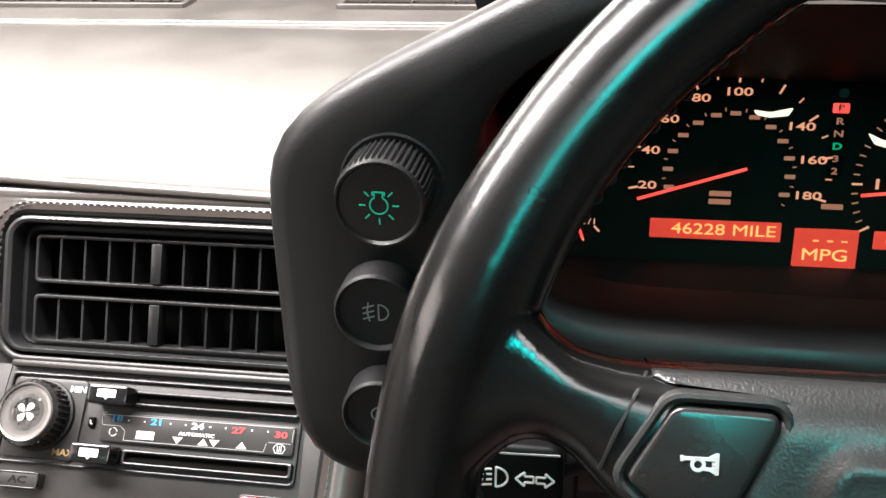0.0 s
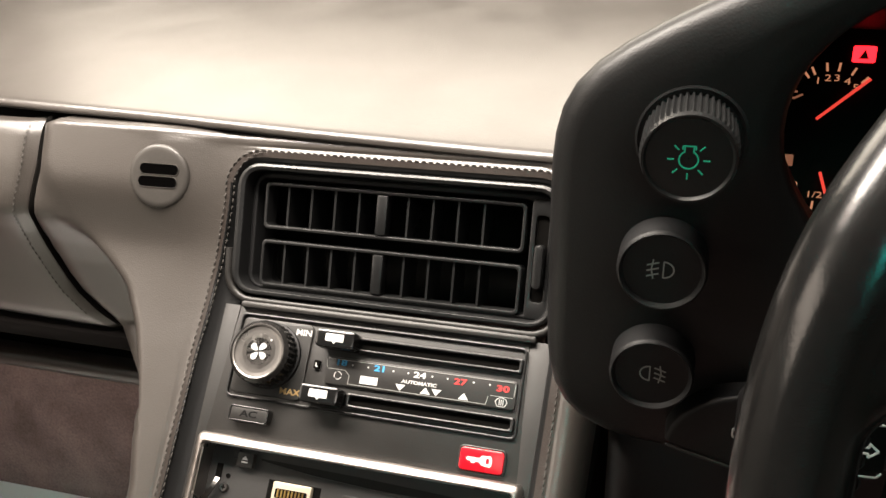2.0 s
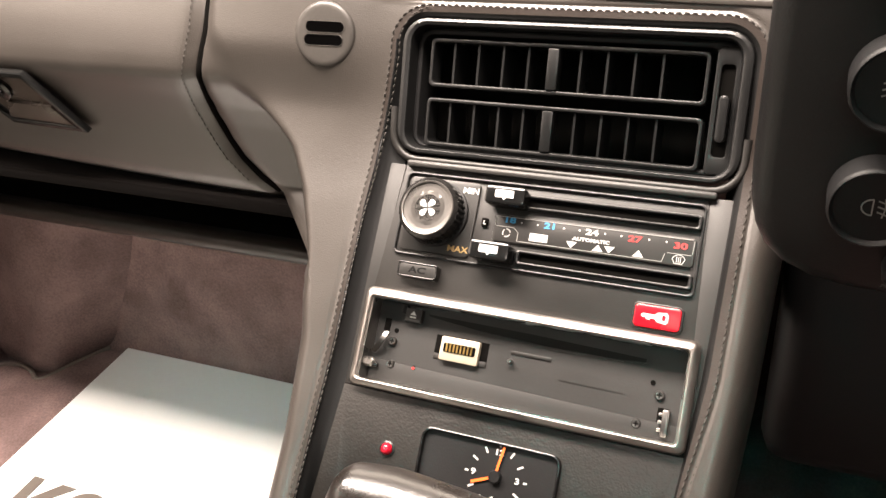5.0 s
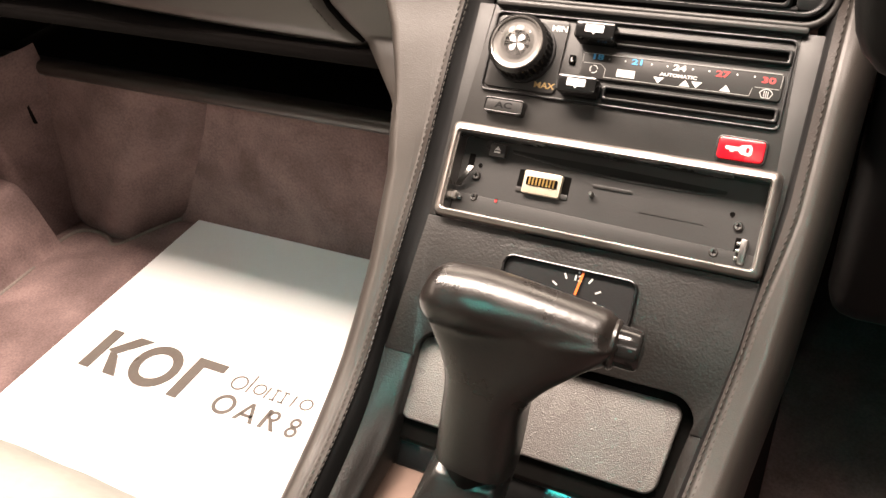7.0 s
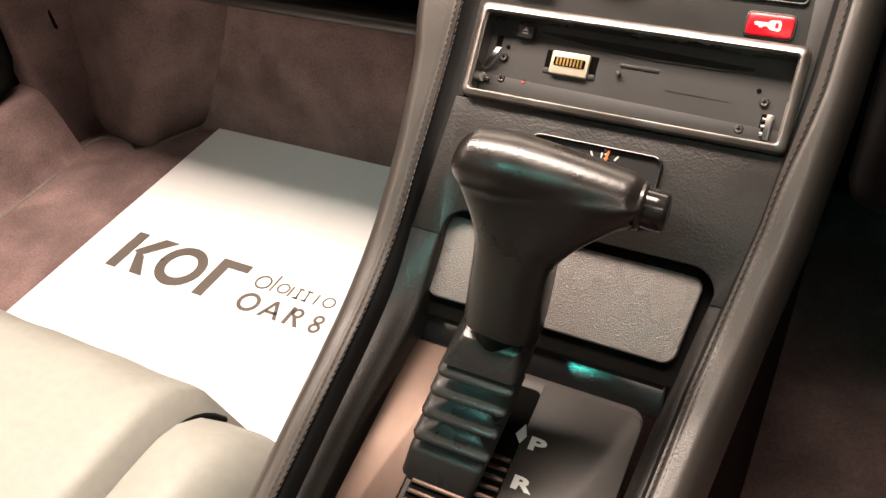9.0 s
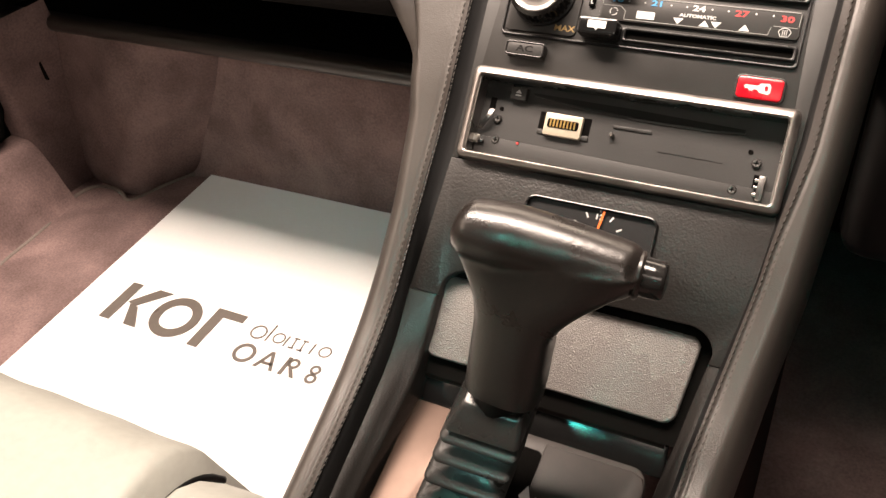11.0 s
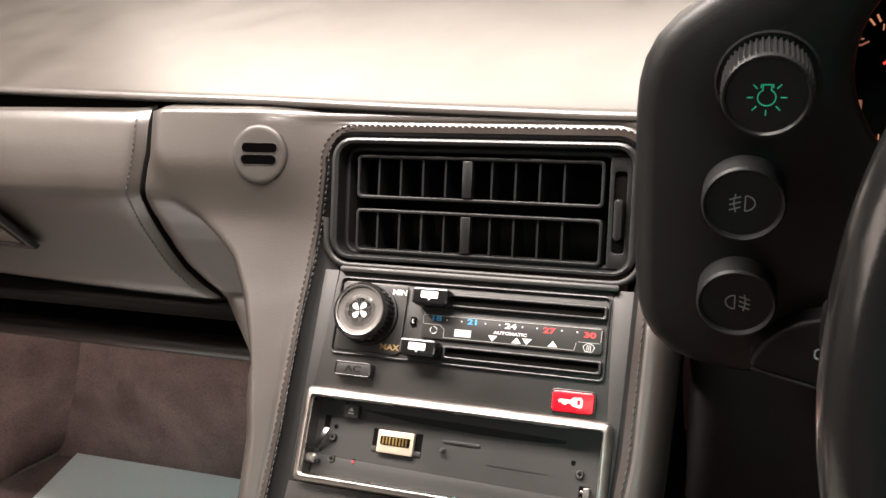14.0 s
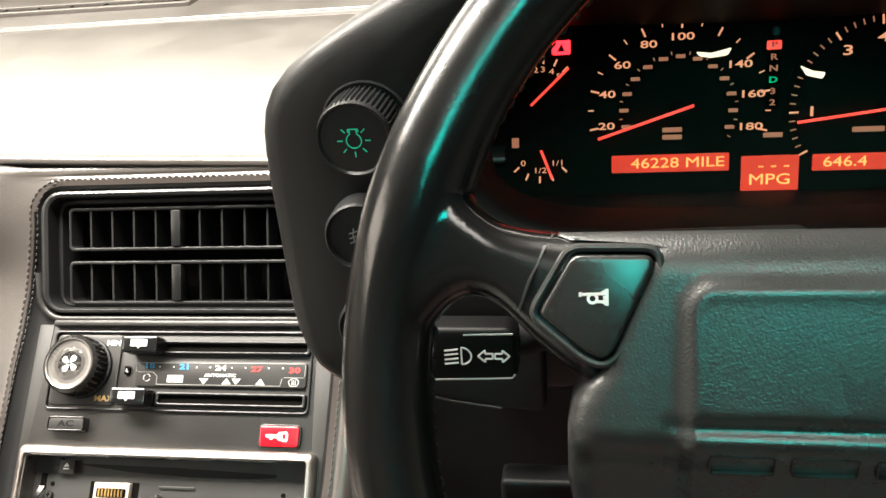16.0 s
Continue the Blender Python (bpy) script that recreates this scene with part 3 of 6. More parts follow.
#         z      flat to   edge    fall   turned under
FLARE = [(0.25, -0.2830, -0.299, 0.035, 0.0), (0.45, -0.2825, -0.299, 0.036, 0.0), (0.49, -0.286, -0.303, 0.042, 0.0), (0.509, -0.2922, -0.309, 0.048, 0.0), (0.5115, -0.2934, -0.345, 0.050, 0.8), (0.514, -0.295, -0.3715, 0.050, 1.0), (0.525, -0.2985, -0.3830, 0.050, 1.0), (0.537, -0.303, -0.3930, 0.050, 1.0), (0.551, -0.309, -0.3988, 0.050, 1.0), (0.57, -0.322, -0.4030, 0.032, 1.0),
         (0.588, -0.344, -0.4030, 0.015, 1.0), (0.605, -0.362, -0.3982, 0.011, 1.0), (0.63, -0.376, -0.3915, 0.009, 0.0), (0.66, -0.378, -0.3895, 0.008, 0.0)]
LID = [(0.512, 0.652), (0.5075, 0.6565), (0.502, 0.655), (0.4955, 0.648), (0.4880, 0.634), (0.4815, 0.619), (0.4785, 0.610), (0.4778, 0.6050), (0.4790, 0.6005), (0.4832, 0.592), (0.4882, 0.580), (0.4920, 0.565), (0.4943, 0.547), (0.4950, 0.535), (0.4972, 0.527), (0.503, 0.522), (0.53, 0.522)]
UNDER = [(0.500, 0.4972), (0.535, 0.4955), (0.547, 0.4943), (0.565, 0.4920), (0.580, 0.4882), (0.592, 0.4832), (0.6005, 0.4790), (0.605, 0.4778), (0.610, 0.4785), (0.619, 0.4815), (0.634, 0.4880), (0.648, 0.4955)]
INNER_L = [(0.0, -0.2575), (0.039, -0.2575), (0.065, -0.2605), (0.092, -0.2635), (0.132, -0.2655), (0.203, -0.2662), (0.239, -0.2677), (0.278, -0.2692), (0.33, -0.2695), (0.60, -0.2715)]
INNER_R = [(0.0, -0.0675), (0.09, -0.0680), (0.19, -0.0700), (0.265, -0.0756), (0.315, -0.0824), (0.36, -0.0880), (0.385, -0.0897), (0.60, -0.1060)]
OUTER_R = [(0.0, -0.046), (0.20, -0.0535), (0.27, -0.0585), (0.324, -0.0660), (0.377, -0.0720), (0.60, -0.0920)]
HOLE_TOP, HOLE_R = 0.0175, 0.015


def leather_row(inner, inward, flat_end, roll, dep, wall_depth, lip=0.0062, brow=0.0, spread=1.0):
    """One row of the leather skin: up the inner lip, across, over the outer edge and down."""
    row = []
    ix, ip = inner
    for k, off in ((0.0050 * spread, -wall_depth), (0.0022 * spread, -min(0.010, wall_depth * 0.82)), (0.0006 * spread, -min(0.0045, wall_depth * 0.5)), (-0.0008, -0.0015), (-0.0028 * lip / 0.0062, 0.0)):
        row.append(on_console(ix + inward[0] * k, ip + inward[1] * k, off))
    row.append(on_console(ix - inward[0] * lip, ip - inward[1] * lip, 0.0002))
    sx, sp = ix - inward[0] * lip, ip - inward[1] * lip
    for k in range(1, 13):
        t = k / 12
        dip = -0.0007 * math.exp(-((t * math.hypot(flat_end[0] - sx, flat_end[1] - sp) - 0.0024) / 0.0010) ** 2)
        row.append(on_console(sx + (flat_end[0] - sx) * t, sp + (flat_end[1] - sp) * t, dip))
    for k in range(1, 15):
        a = math.pi / 2 * k / 14
        t = math.sin(a) * (1 - brow) + brow * k / 14
        q = Vector(on_console(flat_end[0] + roll[0] * t, flat_end[1] + roll[1] * t, -dep * (1 - math.cos(a)) * (1 - brow)))
        if brow:
            u = k / 14
            drop = brow * smooth(0.0, max(0.34, min(0.75, 0.026 / max(abs(roll[0]), 0.001))), u)
            q.y += (table(UNDER, q.z)[0] + 0.003 * smooth(0.9, 1.0, u) - q.y) * drop
        row.append(tuple(q))
    last = row[-1]
    row.append((last[0], last[1] + 0.09, last[2] - 0.01))
    return row


def inner_wall_depth(p):
    return 0.012 + 0.034 * smooth(0.285, 0.33, p)


def shelf_part(p):
    return smooth(0.045, 0.09, p) * (1 - smooth(0.262, 0.300, p))


def console_skin():
    rows = []
    n = 170
    p0 = HOLE_TOP + HOLE_R
    for k in range(n):
        p = P_END - (P_END - p0) * k / n
        z = station(p)[0].y
        xf, xo, dep, brow = table(FLARE, z)
        rows.append(leather_row((table(INNER_L, p)[0], p), (1, 0), (xf, p), (xo - xf, 0), dep, inner_wall_depth(p) - 0.0050 * shelf_part(p), brow=brow, spread=1 + 1.3 * shelf_part(p)))
    lx, rx = -0.2575 + HOLE_R, -0.0675 - HOLE_R
    for k in range(15):
        a = radians(180 - 90 * k / 14)
        c, s = math.cos(a), math.sin(a)
        inner = (lx + HOLE_R * c, p0 - HOLE_R * s)
        if k < 8:
            p = p0 + (0.006 - p0) * k / 7
            z = station(p)[0].y
            xf, xo, dep, brow = table(FLARE, z)
            rows.append(leather_row(inner, (-c, s), (xf, p), (xo - xf, -0.002 * k / 7), dep, 0.012, brow=brow))
        else:
            x = -0.378 + (lx + 0.378) * (k - 8) / 6
            rows.append(leather_row(inner, (-c, s), (x, 0.006), (0.0, -0.006), 0.007, 0.012))
    for k in range(1, 12):
        x = lx + (rx - lx) * k / 12
        rows.append(leather_row((x, HOLE_TOP), (0, 1), (x, 0.006), (0.0, -0.006), 0.007, 0.012))
    for k in range(15):
        a = radians(90 - 90 * k / 14)
        c, s = math.cos(a), math.sin(a)
        inner = (rx + HOLE_R * c, p0 - HOLE_R * s)
        if k < 8:
            x = rx + (-0.052 - rx) * k / 7
            rows.append(leather_row(inner, (-c, s), (x, 0.006), (0.0, -0.006), 0.007, 0.012))
        else:
            p = 0.006 + (p0 - 0.006) * (k - 7) / 7
            f = (k - 7) / 7
            rows.append(leather_row(inner, (-c, s), (-0.054, p), (0.010 + 0.004 * f, 0), 0.012 + 0.018 * f, 0.012))
    for k in range(1, n + 1):
        p = p0 + (P_END - p0) * k / n
        o = table(OUTER_R, p)[0]
        rows.append(leather_row((table(INNER_R, p)[0], p), (-1, 0), (o - 0.0055, p), (0.0140, 0), 0.030, inner_wall_depth(p), 0.0062 - 0.0044 * smooth(0.19, 0.26, p)))
    return rows


SKIN = console_skin()
console = thing("centre_console", pose(-0.165, 0.30, 0.13), "grey leather centre console with stitched rails", "console")
bpy.context.view_layer.update()
world_part("inner_lip", loft([r[4:6] for r in SKIN]), LEATHER_BROWN, console, "dark leather lip between two stitch rows", angle=60)
world_part("inner_trim", loft([r[:5] for r in SKIN]), LEATHER_BLACK, console, "black leather inner edge of the console", angle=60)
world_part("leather_surround", loft([r[5:-1] for r in SKIN]), LEATHER_GREY, console, "grey leather surround with raised stitched edges", angle=60)
world_part("passenger_side_wall", loft([r[-2:] for r in SKIN[:220]]), LEATHER_GREY, console, "grey leather side of the console")
# driver side blacked out in colour where shade falls
world_part("driver_side_wall", loft([r[-2:] for r in SKIN[219:]]), SHADE_PATCH_BLACK, console, "driver side of the console, shade put in as black")


def seam_on_skin(col, offset):
    pts, nrm = [], []
    for a, b in zip(SKIN, SKIN[1:]):
        p, q, r = Vector(a[col]), Vector(a[col + 1]), Vector(b[col])
        n = (r - p).cross(q - p)
        n = n.normalized() if n.length > 1e-12 else Vector((0, -0.7, 0.7))
        if n.y > 0:
            n = -n
        e = (q - p)
        e = e.normalized() if e.length > 1e-9 else Vector((1, 0, 0))
        pts.append(p + e * offset + n * 0.0002)
        nrm.append(n)
    return pts, nrm


pip = [Vector(row[4]) + Vector((0, -0.0003, 0.0004)) for row in SKIN[:172]]
world_part("piping", tube(pip, 0.0009, 8), PLASTIC_GLOSS, console, "thin glossy black piping")
for off, lo, hi in ((0.0004, 0, len(SKIN)), (0.0036, 185, len(SKIN)), (-0.0046, 0, 185)):
    pts, nrm = seam_on_skin(5, off)
    s = world_part("stitch_line", stitches(pts[lo:hi], nrm[lo:hi]), THREAD, console, "grey double stitching")
    tagged(s, kind="stuff")

# console faces behind the leather
def plate(name, pts, z0, z1, material, parent, bevel=0.0008, label=""):
    return part(name, prism(pts, z0, z1, bevel), material, parent, label)


console_face = thing("console_face", FACE @ pose(-0.165, -0.21, 0), "grained black console fascia below the radio", "fascia")
FX, FY = 0.165, 0.21


def shift(pts, dx=0.0, dy=0.0):
    return [(x + dx, y + dy) for x, y in pts]


low = [(-0.2600, -0.1445), (-0.2675, -0.2270), (-0.2480, -0.2270)]
for k in range(7):
    a = radians(180 - 15 * k)
    low.append((-0.2335 + 0.0145 * math.cos(a), -0.2240 + 0.0145 * math.sin(a)))
for k in range(7):
    a = radians(90 - 13.5 * k)
    low.append((-0.1030 + 0.0145 * math.cos(a), -0.2235 + 0.0145 * math.sin(a)))
low += [(-0.0895, -0.2270), (-0.0790, -0.2270), (-0.0715, -0.1900), (-0.0680, -0.1445)]
LEG_L = [(0.30, -0.2480), (0.36, -0.2476), (0.396, -0.2512), (0.428, -0.2542), (0.60, -0.2600)]
LEG_R = [(0.30, -0.0890), (0.311, -0.0896), (0.345, -0.0962), (0.371, -0.1010), (0.392, -0.1030), (0.60, -0.1185)]


def leg(side, outer):
    """Leather-grained side panel running on down beside the ashtray and the gate."""
    rows = []
    for k in range(41):
        p = 0.3105 + (P_END - 0.3105) * k / 40
        xi = table(side, p)[0]
        xo = table(outer, p)[0]
        s = 1 if xi > xo else -1
        dip = -0.0080 - 0.004 * smooth(0.31, 0.36, p)
        low_dip = dip - 0.0075 * smooth(0.31, 0.37, p)
        xi += (-0.0032 if s > 0 else 0.0012) * smooth(0.31, 0.37, p)
        rows.append([on_console(xo - 0.004 * s, p, dip), on_console(xo + (xi - xo) * 0.25, p, dip), on_console(xo + (xi - xo) * 0.6, p, (dip + low_dip) / 2), on_console(xi - 0.0025 * s, p, low_dip), on_console(xi - 0.0008 * s, p, low_dip - 0.0006), on_console(xi, p, low_dip - 0.0026), on_console(xi + 0.0008 * s, p, low_dip - 0.034)])
    return loft(rows)


FACE_INV = (FACE @ pose(-0.165, -0.21, 0)).inverted()
for side, outer in ((LEG_L, INNER_L), (LEG_R, INNER_R)):
    bm = leg(side, outer)
    bmesh.ops.transform(bm, matrix=FACE_INV, verts=bm.verts)
    part("side_panel", bm, PANEL_GRAIN, console_face, angle=60)
plate("lower_panel", shift(low[::-1], FX, FY), -0.012, -0.0005, PANEL_GRAIN, console_face, 0.0009)
plate("left_strip", shift([(-0.2600, -0.0150), (-0.2600, -0.1445), (-0.2555, -0.1445), (-0.2500, -0.0150)], FX, FY), -0.012, -0.001, PANEL, console_face)
plate("right_strip", shift([(-0.0800, -0.0150), (-0.0760, -0.1445), (-0.0690, -0.1445), (-0.0665, -0.0150)], FX, FY), -0.012, -0.001, PANEL, console_face)

# ---- glovebox and shelf ----
GAP = [(0.50, -0.358), (0.513, -0.3720), (0.525, -0.3845), (0.537, -0.3945), (0.550, -0.4000), (0.563, -0.4035), (0.574, -0.4052), (0.5841, -0.4052), (0.593, -0.4035), (0.60, -0.4012), (0.6316, -0.393), (0.66, -0.391)]


def lid_drop(x, z):
    """The lower edge of the lid falls towards the console."""
    return 0.016 * smooth(-0.80, -0.36, x) * max(0.0, min(1.0, (0.590 - z) / 0.07))


def glove_lid():
    rows = []
    for y, z in LID:
        edge = table(GAP, z - lid_drop(-0.37, z))[0] - 0.0036
        xs = [-0.90 + (edge + 0.90) * (1 - (1 - k / 30) ** 1.6) for k in range(31)]
        row = []
        for x in xs:
            near = edge - x
            row.append((x, y + 0.004 * (1 - smooth(0.0, 0.010, near)), z - lid_drop(x, z)))
        row += [(edge + 0.0010, y + 0.007, z - lid_drop(edge, z)), (edge + 0.0012, y + 0.035, z - lid_drop(edge, z))]
        rows.append(row)
    return rows


glove = thing("glovebox_lid", pose(-0.60, 0.50, 0.52), "grey leather glovebox lid with a black latch, closed", "glovebox")
bpy.context.view_layer.update()
LIDROWS = glove_lid()
world_part("lid_panel", loft(LIDROWS), LEATHER_GREY, glove, angle=70)
pts, nrm = [], []
for y, z in spline([Vector(q) for q in LID[2:-3]], 4):
    e = table(GAP, z - lid_drop(-0.37, z))[0] - 0.0036 - 0.0085
    pts.append(Vector((e, y - 0.0002 + 0.004 * (1 - smooth(0.0, 0.010, 0.0085)), z - lid_drop(e, z))))
    nrm.append(Vector((0, -0.9, 0.4)).normalized())
tagged(world_part("stitch_line", stitches(pts, nrm), THREAD, glove), kind="stuff")
LATCH = axes((-0.573, 0.4826, 0.575), (0, -0.27, 1), (0, -1, -0.27))
lat = glove.matrix_world.inverted() @ LATCH
quad = [(-0.058, 0.0245), (-0.018, -0.0225), (0.053, -0.0250), (0.022, 0.0250)]
inq = inset(quad, 0.004)
latch = part("latch_frame", ring(quad, inq, -0.002, 0.0035, 0.001), PLASTIC_GLOSS, glove, "black diamond-shaped latch frame", m=lat)
part("latch_recess", prism(inset(quad, 0.003), -0.003, -0.0008), LATCH_LIT, latch)
part("latch_flap", prism([(-0.020, -0.018), (0.041, -0.0205), (0.030, -0.004), (-0.012, -0.003)], -0.001, 0.0022, 0.001), LATCH_LIT, latch)
part("keyhole_barrel", lathe([(0.0085, -0.001), (0.0085, 0.0022), (0.007, 0.003), (0.003, 0.003), (0.002, 0.001)], 24), PLASTIC_GLOSS, latch, m=pose(-0.010, 0.008, 0))

shelf = thing("parcel_shelf", pose(-0.65, 0.66, 0.365), "under-dash shelf blackened for shade, with a brown leather lip", "shelf")
bpy.context.view_layer.update()
# shelf and dash underside carry their shade as black colour
world_part("shelf_board", box(-0.66, 0.70, 0.363, 0.70, 0.15, 0.010, 0.003), SHADE_PATCH_BLACK, shelf)
world_part("shelf_lip", loft([[(-1.0 + 0.04 * i, y, z) for i in range(18)] for y, z in ((0.640, 0.371), (0.630, 0.372), (0.624, 0.3705), (0.6205, 0.366), (0.620, 0.361), (0.622, 0.356), (0.628, 0.3525), (0.640, 0.3525))]), LEATHER_BROWN, shelf, "dark brown leather shelf lip")
world_part("under_dash_panel", box(-0.66, 0.565, 0.500, 0.72, 0.14, 0.012, 0.003), SHADE_PATCH_BLACK, shelf, "underside of the dashboard, shade put in as black")
world_part("shelf_back", box(-0.66, 0.77, 0.43, 0.72, 0.012, 0.15, 0.003), SHADE_PATCH_BLACK, shelf)

# black edging tube that also draws the shade of the lid gap
world_part("lid_gap_shade", tube([(table(GAP, z - lid_drop(-0.37, z))[0] - 0.0015, y + 0.0050, z - lid_drop(-0.37, z)) for y, z in spline([Vector(q) for q in LID[1:-2]], 4)], 0.0024, 8), DARK, glove, "black edging beside the lid, drawing the gap's shade")

# ---- round air sensor ----
sen = thing("air_sensor", axes((-0.3045, 0.4844, 0.6345), (0, 0.3560, 0.9345), (0.1237, -0.9273, 0.3533)), "round grey sensor cover with two black slots on the fascia", "sensor")
# near-black paints the deep shade inside the sensor's two slots
SENSOR_SLOT_SHADE = mat("painted_pit_shade", (0.0015, 0.0014, 0.0014), 0.95, vary=0.1, spec=0.0)
SENSOR_GREY = mat("grey_sensor_plastic", (0.047, 0.043, 0.039), 0.45, bump=0.1, grain=900)
part("cover", lathe([(0.0188, -0.006), (0.0188, 0.0002), (0.0184, 0.0009), (0.0176, 0.0015), (0.0164, 0.0019), (0.0150, 0.0021), (0.004, 0.0023), (0.0002, 0.0023)], 64), SENSOR_GREY, sen)
for y in (0.0042, -0.0032):
    part("slot", prism(rrect(y * 0.12, y, 0.0235, 0.0060, 0.0029), 0.0005, 0.00245), SENSOR_SLOT_SHADE, sen)
    part("slot_rim", ring(rrect(y * 0.12, y, 0.0243, 0.0068, 0.0033), rrect(y * 0.12, y, 0.0235, 0.0060, 0.0029), 0.0010, 0.0026, 0.0003), SENSOR_GREY, sen)

# ---- centre air vent ----
vent = thing("air_vent", VENT @ pose(-0.162, -0.066, 0), "black two-row centre air vent with upright vanes", "air vent")
VX, VY = 0.162, 0.066
V = lambda pts: shift(pts, VX, VY)
vo = rrect(-0.1625, -0.0275, 0.1900, 0.0760, 0.014)
part("housing", ring(V(vo), V(rrect(-0.1625, -0.0280, 0.1780, 0.0680, 0.009)), -0.040, 0.0035, 0.0025), PLASTIC, vent, "black moulded vent frame")
part("inner_step", ring(V(rrect(-0.1625, -0.0280, 0.1782, 0.0682, 0.009)), V(rrect(-0.1660, -0.0290, 0.1640, 0.0620, 0.006)), -0.040, -0.006, 0.0015), PLASTIC_SOFT, vent)
# black sheet behind the vanes stands for the duct's shade
part("duct_shade", prism(V(rrect(-0.1625, -0.0285, 0.1760, 0.0660, 0.008)), -0.042, -0.036), DARK, vent)
for ry in (-0.0135, -0.0468):
    rowf = part("row_frame", ring(V(rrect(-0.1655, ry, 0.1535, 0.0270, 0.003)), V(rrect(-0.1655, ry, 0.1495, 0.0228, 0.0022)), -0.016, -0.0035, 0.0008), PLASTIC, vent, "thin black frame of a vane row")
    for k in range(9):
        x = -0.2282 + 0.0145 * k
        mid = k == 4
        if mid:
            part("vane_tab", box(x + VX, ry + VY, -0.0070, 0.0062, 0.0222, 0.009, 0.0008), PLASTIC, rowf)
        else:
            bm = loft([[(x + VX - 0.0006 + dx, ry + VY + yy, zz) for yy, zz in ((-0.0112, -0.0055), (0.0112, -0.0055), (0.0112, -0.030), (-0.0112, -0.030))] for dx in (0.0, 0.0012)], True, True)
            part("vane", bm, PLASTIC, rowf)
ridge = [(-0.2600, -0.040), (-0.2595, -0.052)] + [(-0.2445 + 0.0150 * math.cos(radians(180 + 15 * k)), -0.0540 + 0.0150 * math.sin(radians(180 + 15 * k))) for k in range(7)] + [(-0.0810 + 0.0150 * math.cos(radians(270 + 15 * k)), -0.0540 + 0.0150 * math.sin(radians(270 + 15 * k))) for k in range(7)] + [(-0.0660, -0.042)]
part("lower_ridge", tube([(x + VX, y + VY, 0.0005) for x, y in ridge], 0.0024, 10), PANEL, vent, "dark grey ridge round the lower vent edge")
part("thumb_slot", prism(V(rrect(-0.0795, -0.0290, 0.0068, 0.056, 0.002)), -0.012, -0.0042), DARK, vent)
part("slot_plate", ring(V(rrect(-0.0795, -0.0290, 0.0125, 0.0640, 0.003)), V(rrect(-0.0795, -0.0290, 0.0068, 0.046, 0.002)), -0.010, -0.002, 0.0008), PLASTIC, vent)
part("thumb_wheel", prism(V(rrect(-0.0795, -0.0330, 0.0052, 0.0235, 0.0024)), -0.010, 0.0045, 0.0015), PLASTIC, vent, "grey-black thumb slider")

# ---- climate panel ----
clim = thing("climate_control_panel", FACE @ pose(-0.165, -0.088, 0), "dark grey heater panel with fan knob and two sliders", "control panel")
CX, CY = 0.165, 0.088
Cc = lambda pts: shift(pts, CX, CY)
part("body", prism(Cc([(-0.2495, -0.0135), (-0.2545, -0.0885), (-0.0765, -0.0885), (-0.0800, -0.0135)]), -0.012, -0.0008, 0.0008), PANEL, clim)
part("upper_lip", box(CX - 0.1625, CY - 0.0145, 0.0, 0.172, 0.004, 0.006, 0.0015), PANEL, clim)
part("unit_frame", ring(Cc(rrect(-0.1635, -0.0432, 0.1665, 0.0480, 0.003)), Cc(rrect(-0.1635, -0.0432, 0.1640, 0.0455, 0.0025)), -0.002, 0.0012, 0.0005), PLASTIC, clim)
part("knob_plate", prism(Cc(rrect(-0.2230, -0.0430, 0.0430, 0.0425, 0.003)), -0.001, 0.0008, 0.0005), PANEL, clim)


def grip_knob(r, h, ribs, parent, mtl, m, top_r):
    """A turned knob with a ribbed rim."""
    bm = bmesh.new()
    n = ribs * 4
    prof = [(r, 0.0), (r, h * 0.80), (r * 0.97, h * 0.90), (top_r * 1.03, h), (top_r * 0.98, h), (top_r * 0.93, h - 0.0012), (top_r * 0.5, h - 0.0010), (0.0003, h - 0.0010)]
    rows = []
    for j, (pr, pz) in enumerate(prof):
        row = []
        for i in range(n):
            a = 2 * math.pi * i / n
            rr = pr - (0.0011 if (j < 2 and i % 4 < 2) else 0.0)
            row.append(bm.verts.new((rr * math.cos(a), rr * math.sin(a), pz)))
        rows.append(row)
    for a, b in zip(rows, rows[1:]):
        for i in range(n):
            j = (i + 1) % n
            bm.faces.new((a[i], a[j], b[j], b[i]))
    return part("knob", bm, mtl, parent, m=m, angle=30)


fan = grip_knob(0.0178, 0.0165, 34, clim, PLASTIC_SATIN, pose(-0.2245 + CX, -0.0418 + CY, 0.0), 0.0150)
tagged(fan, "ribbed black fan knob")
part("knob_skirt", lathe([(0.0188, 0.0), (0.0188, 0.003), (0.018, 0.0035), (0.016, 0.0035)], 48), PLASTIC_SOFT, fan)
for k in range(4):
    a = 45 + 90 * k
    pts = [(0.0006, 0.0), (0.0016, 0.0014), (0.0036, 0.0024), (0.0052, 0.0018), (0.0056, 0.0), (0.0046, -0.0012), (0.0024, -0.0008)]
    part("fan_blade", prism(pts, 0.0156, 0.0160), WHITE, fan, m=pose(0, 0, 0, 0, 0, a))
part("knob_face", lathe([(0.0140, 0.0150), (0.0140, 0.0158), (0.0125, 0.0156), (0.0105, 0.0153), (0.0098, 0.0155), (0.0002, 0.0155)], 48), KNOB_FACE, fan, "satin dished knob face")
part("knob_ring", lathe([(0.0153, 0.0150), (0.0154, 0.0164), (0.0149, 0.0169), (0.0142, 0.0166), (0.0140, 0.0155)], 48), KNOB_FACE, fan)
part("pointer_dot", lathe([(0.0006, 0.0154), (0.0006, 0.0158)], 12), WHITE, fan, m=pose(0.0062, 0.0068, 0))
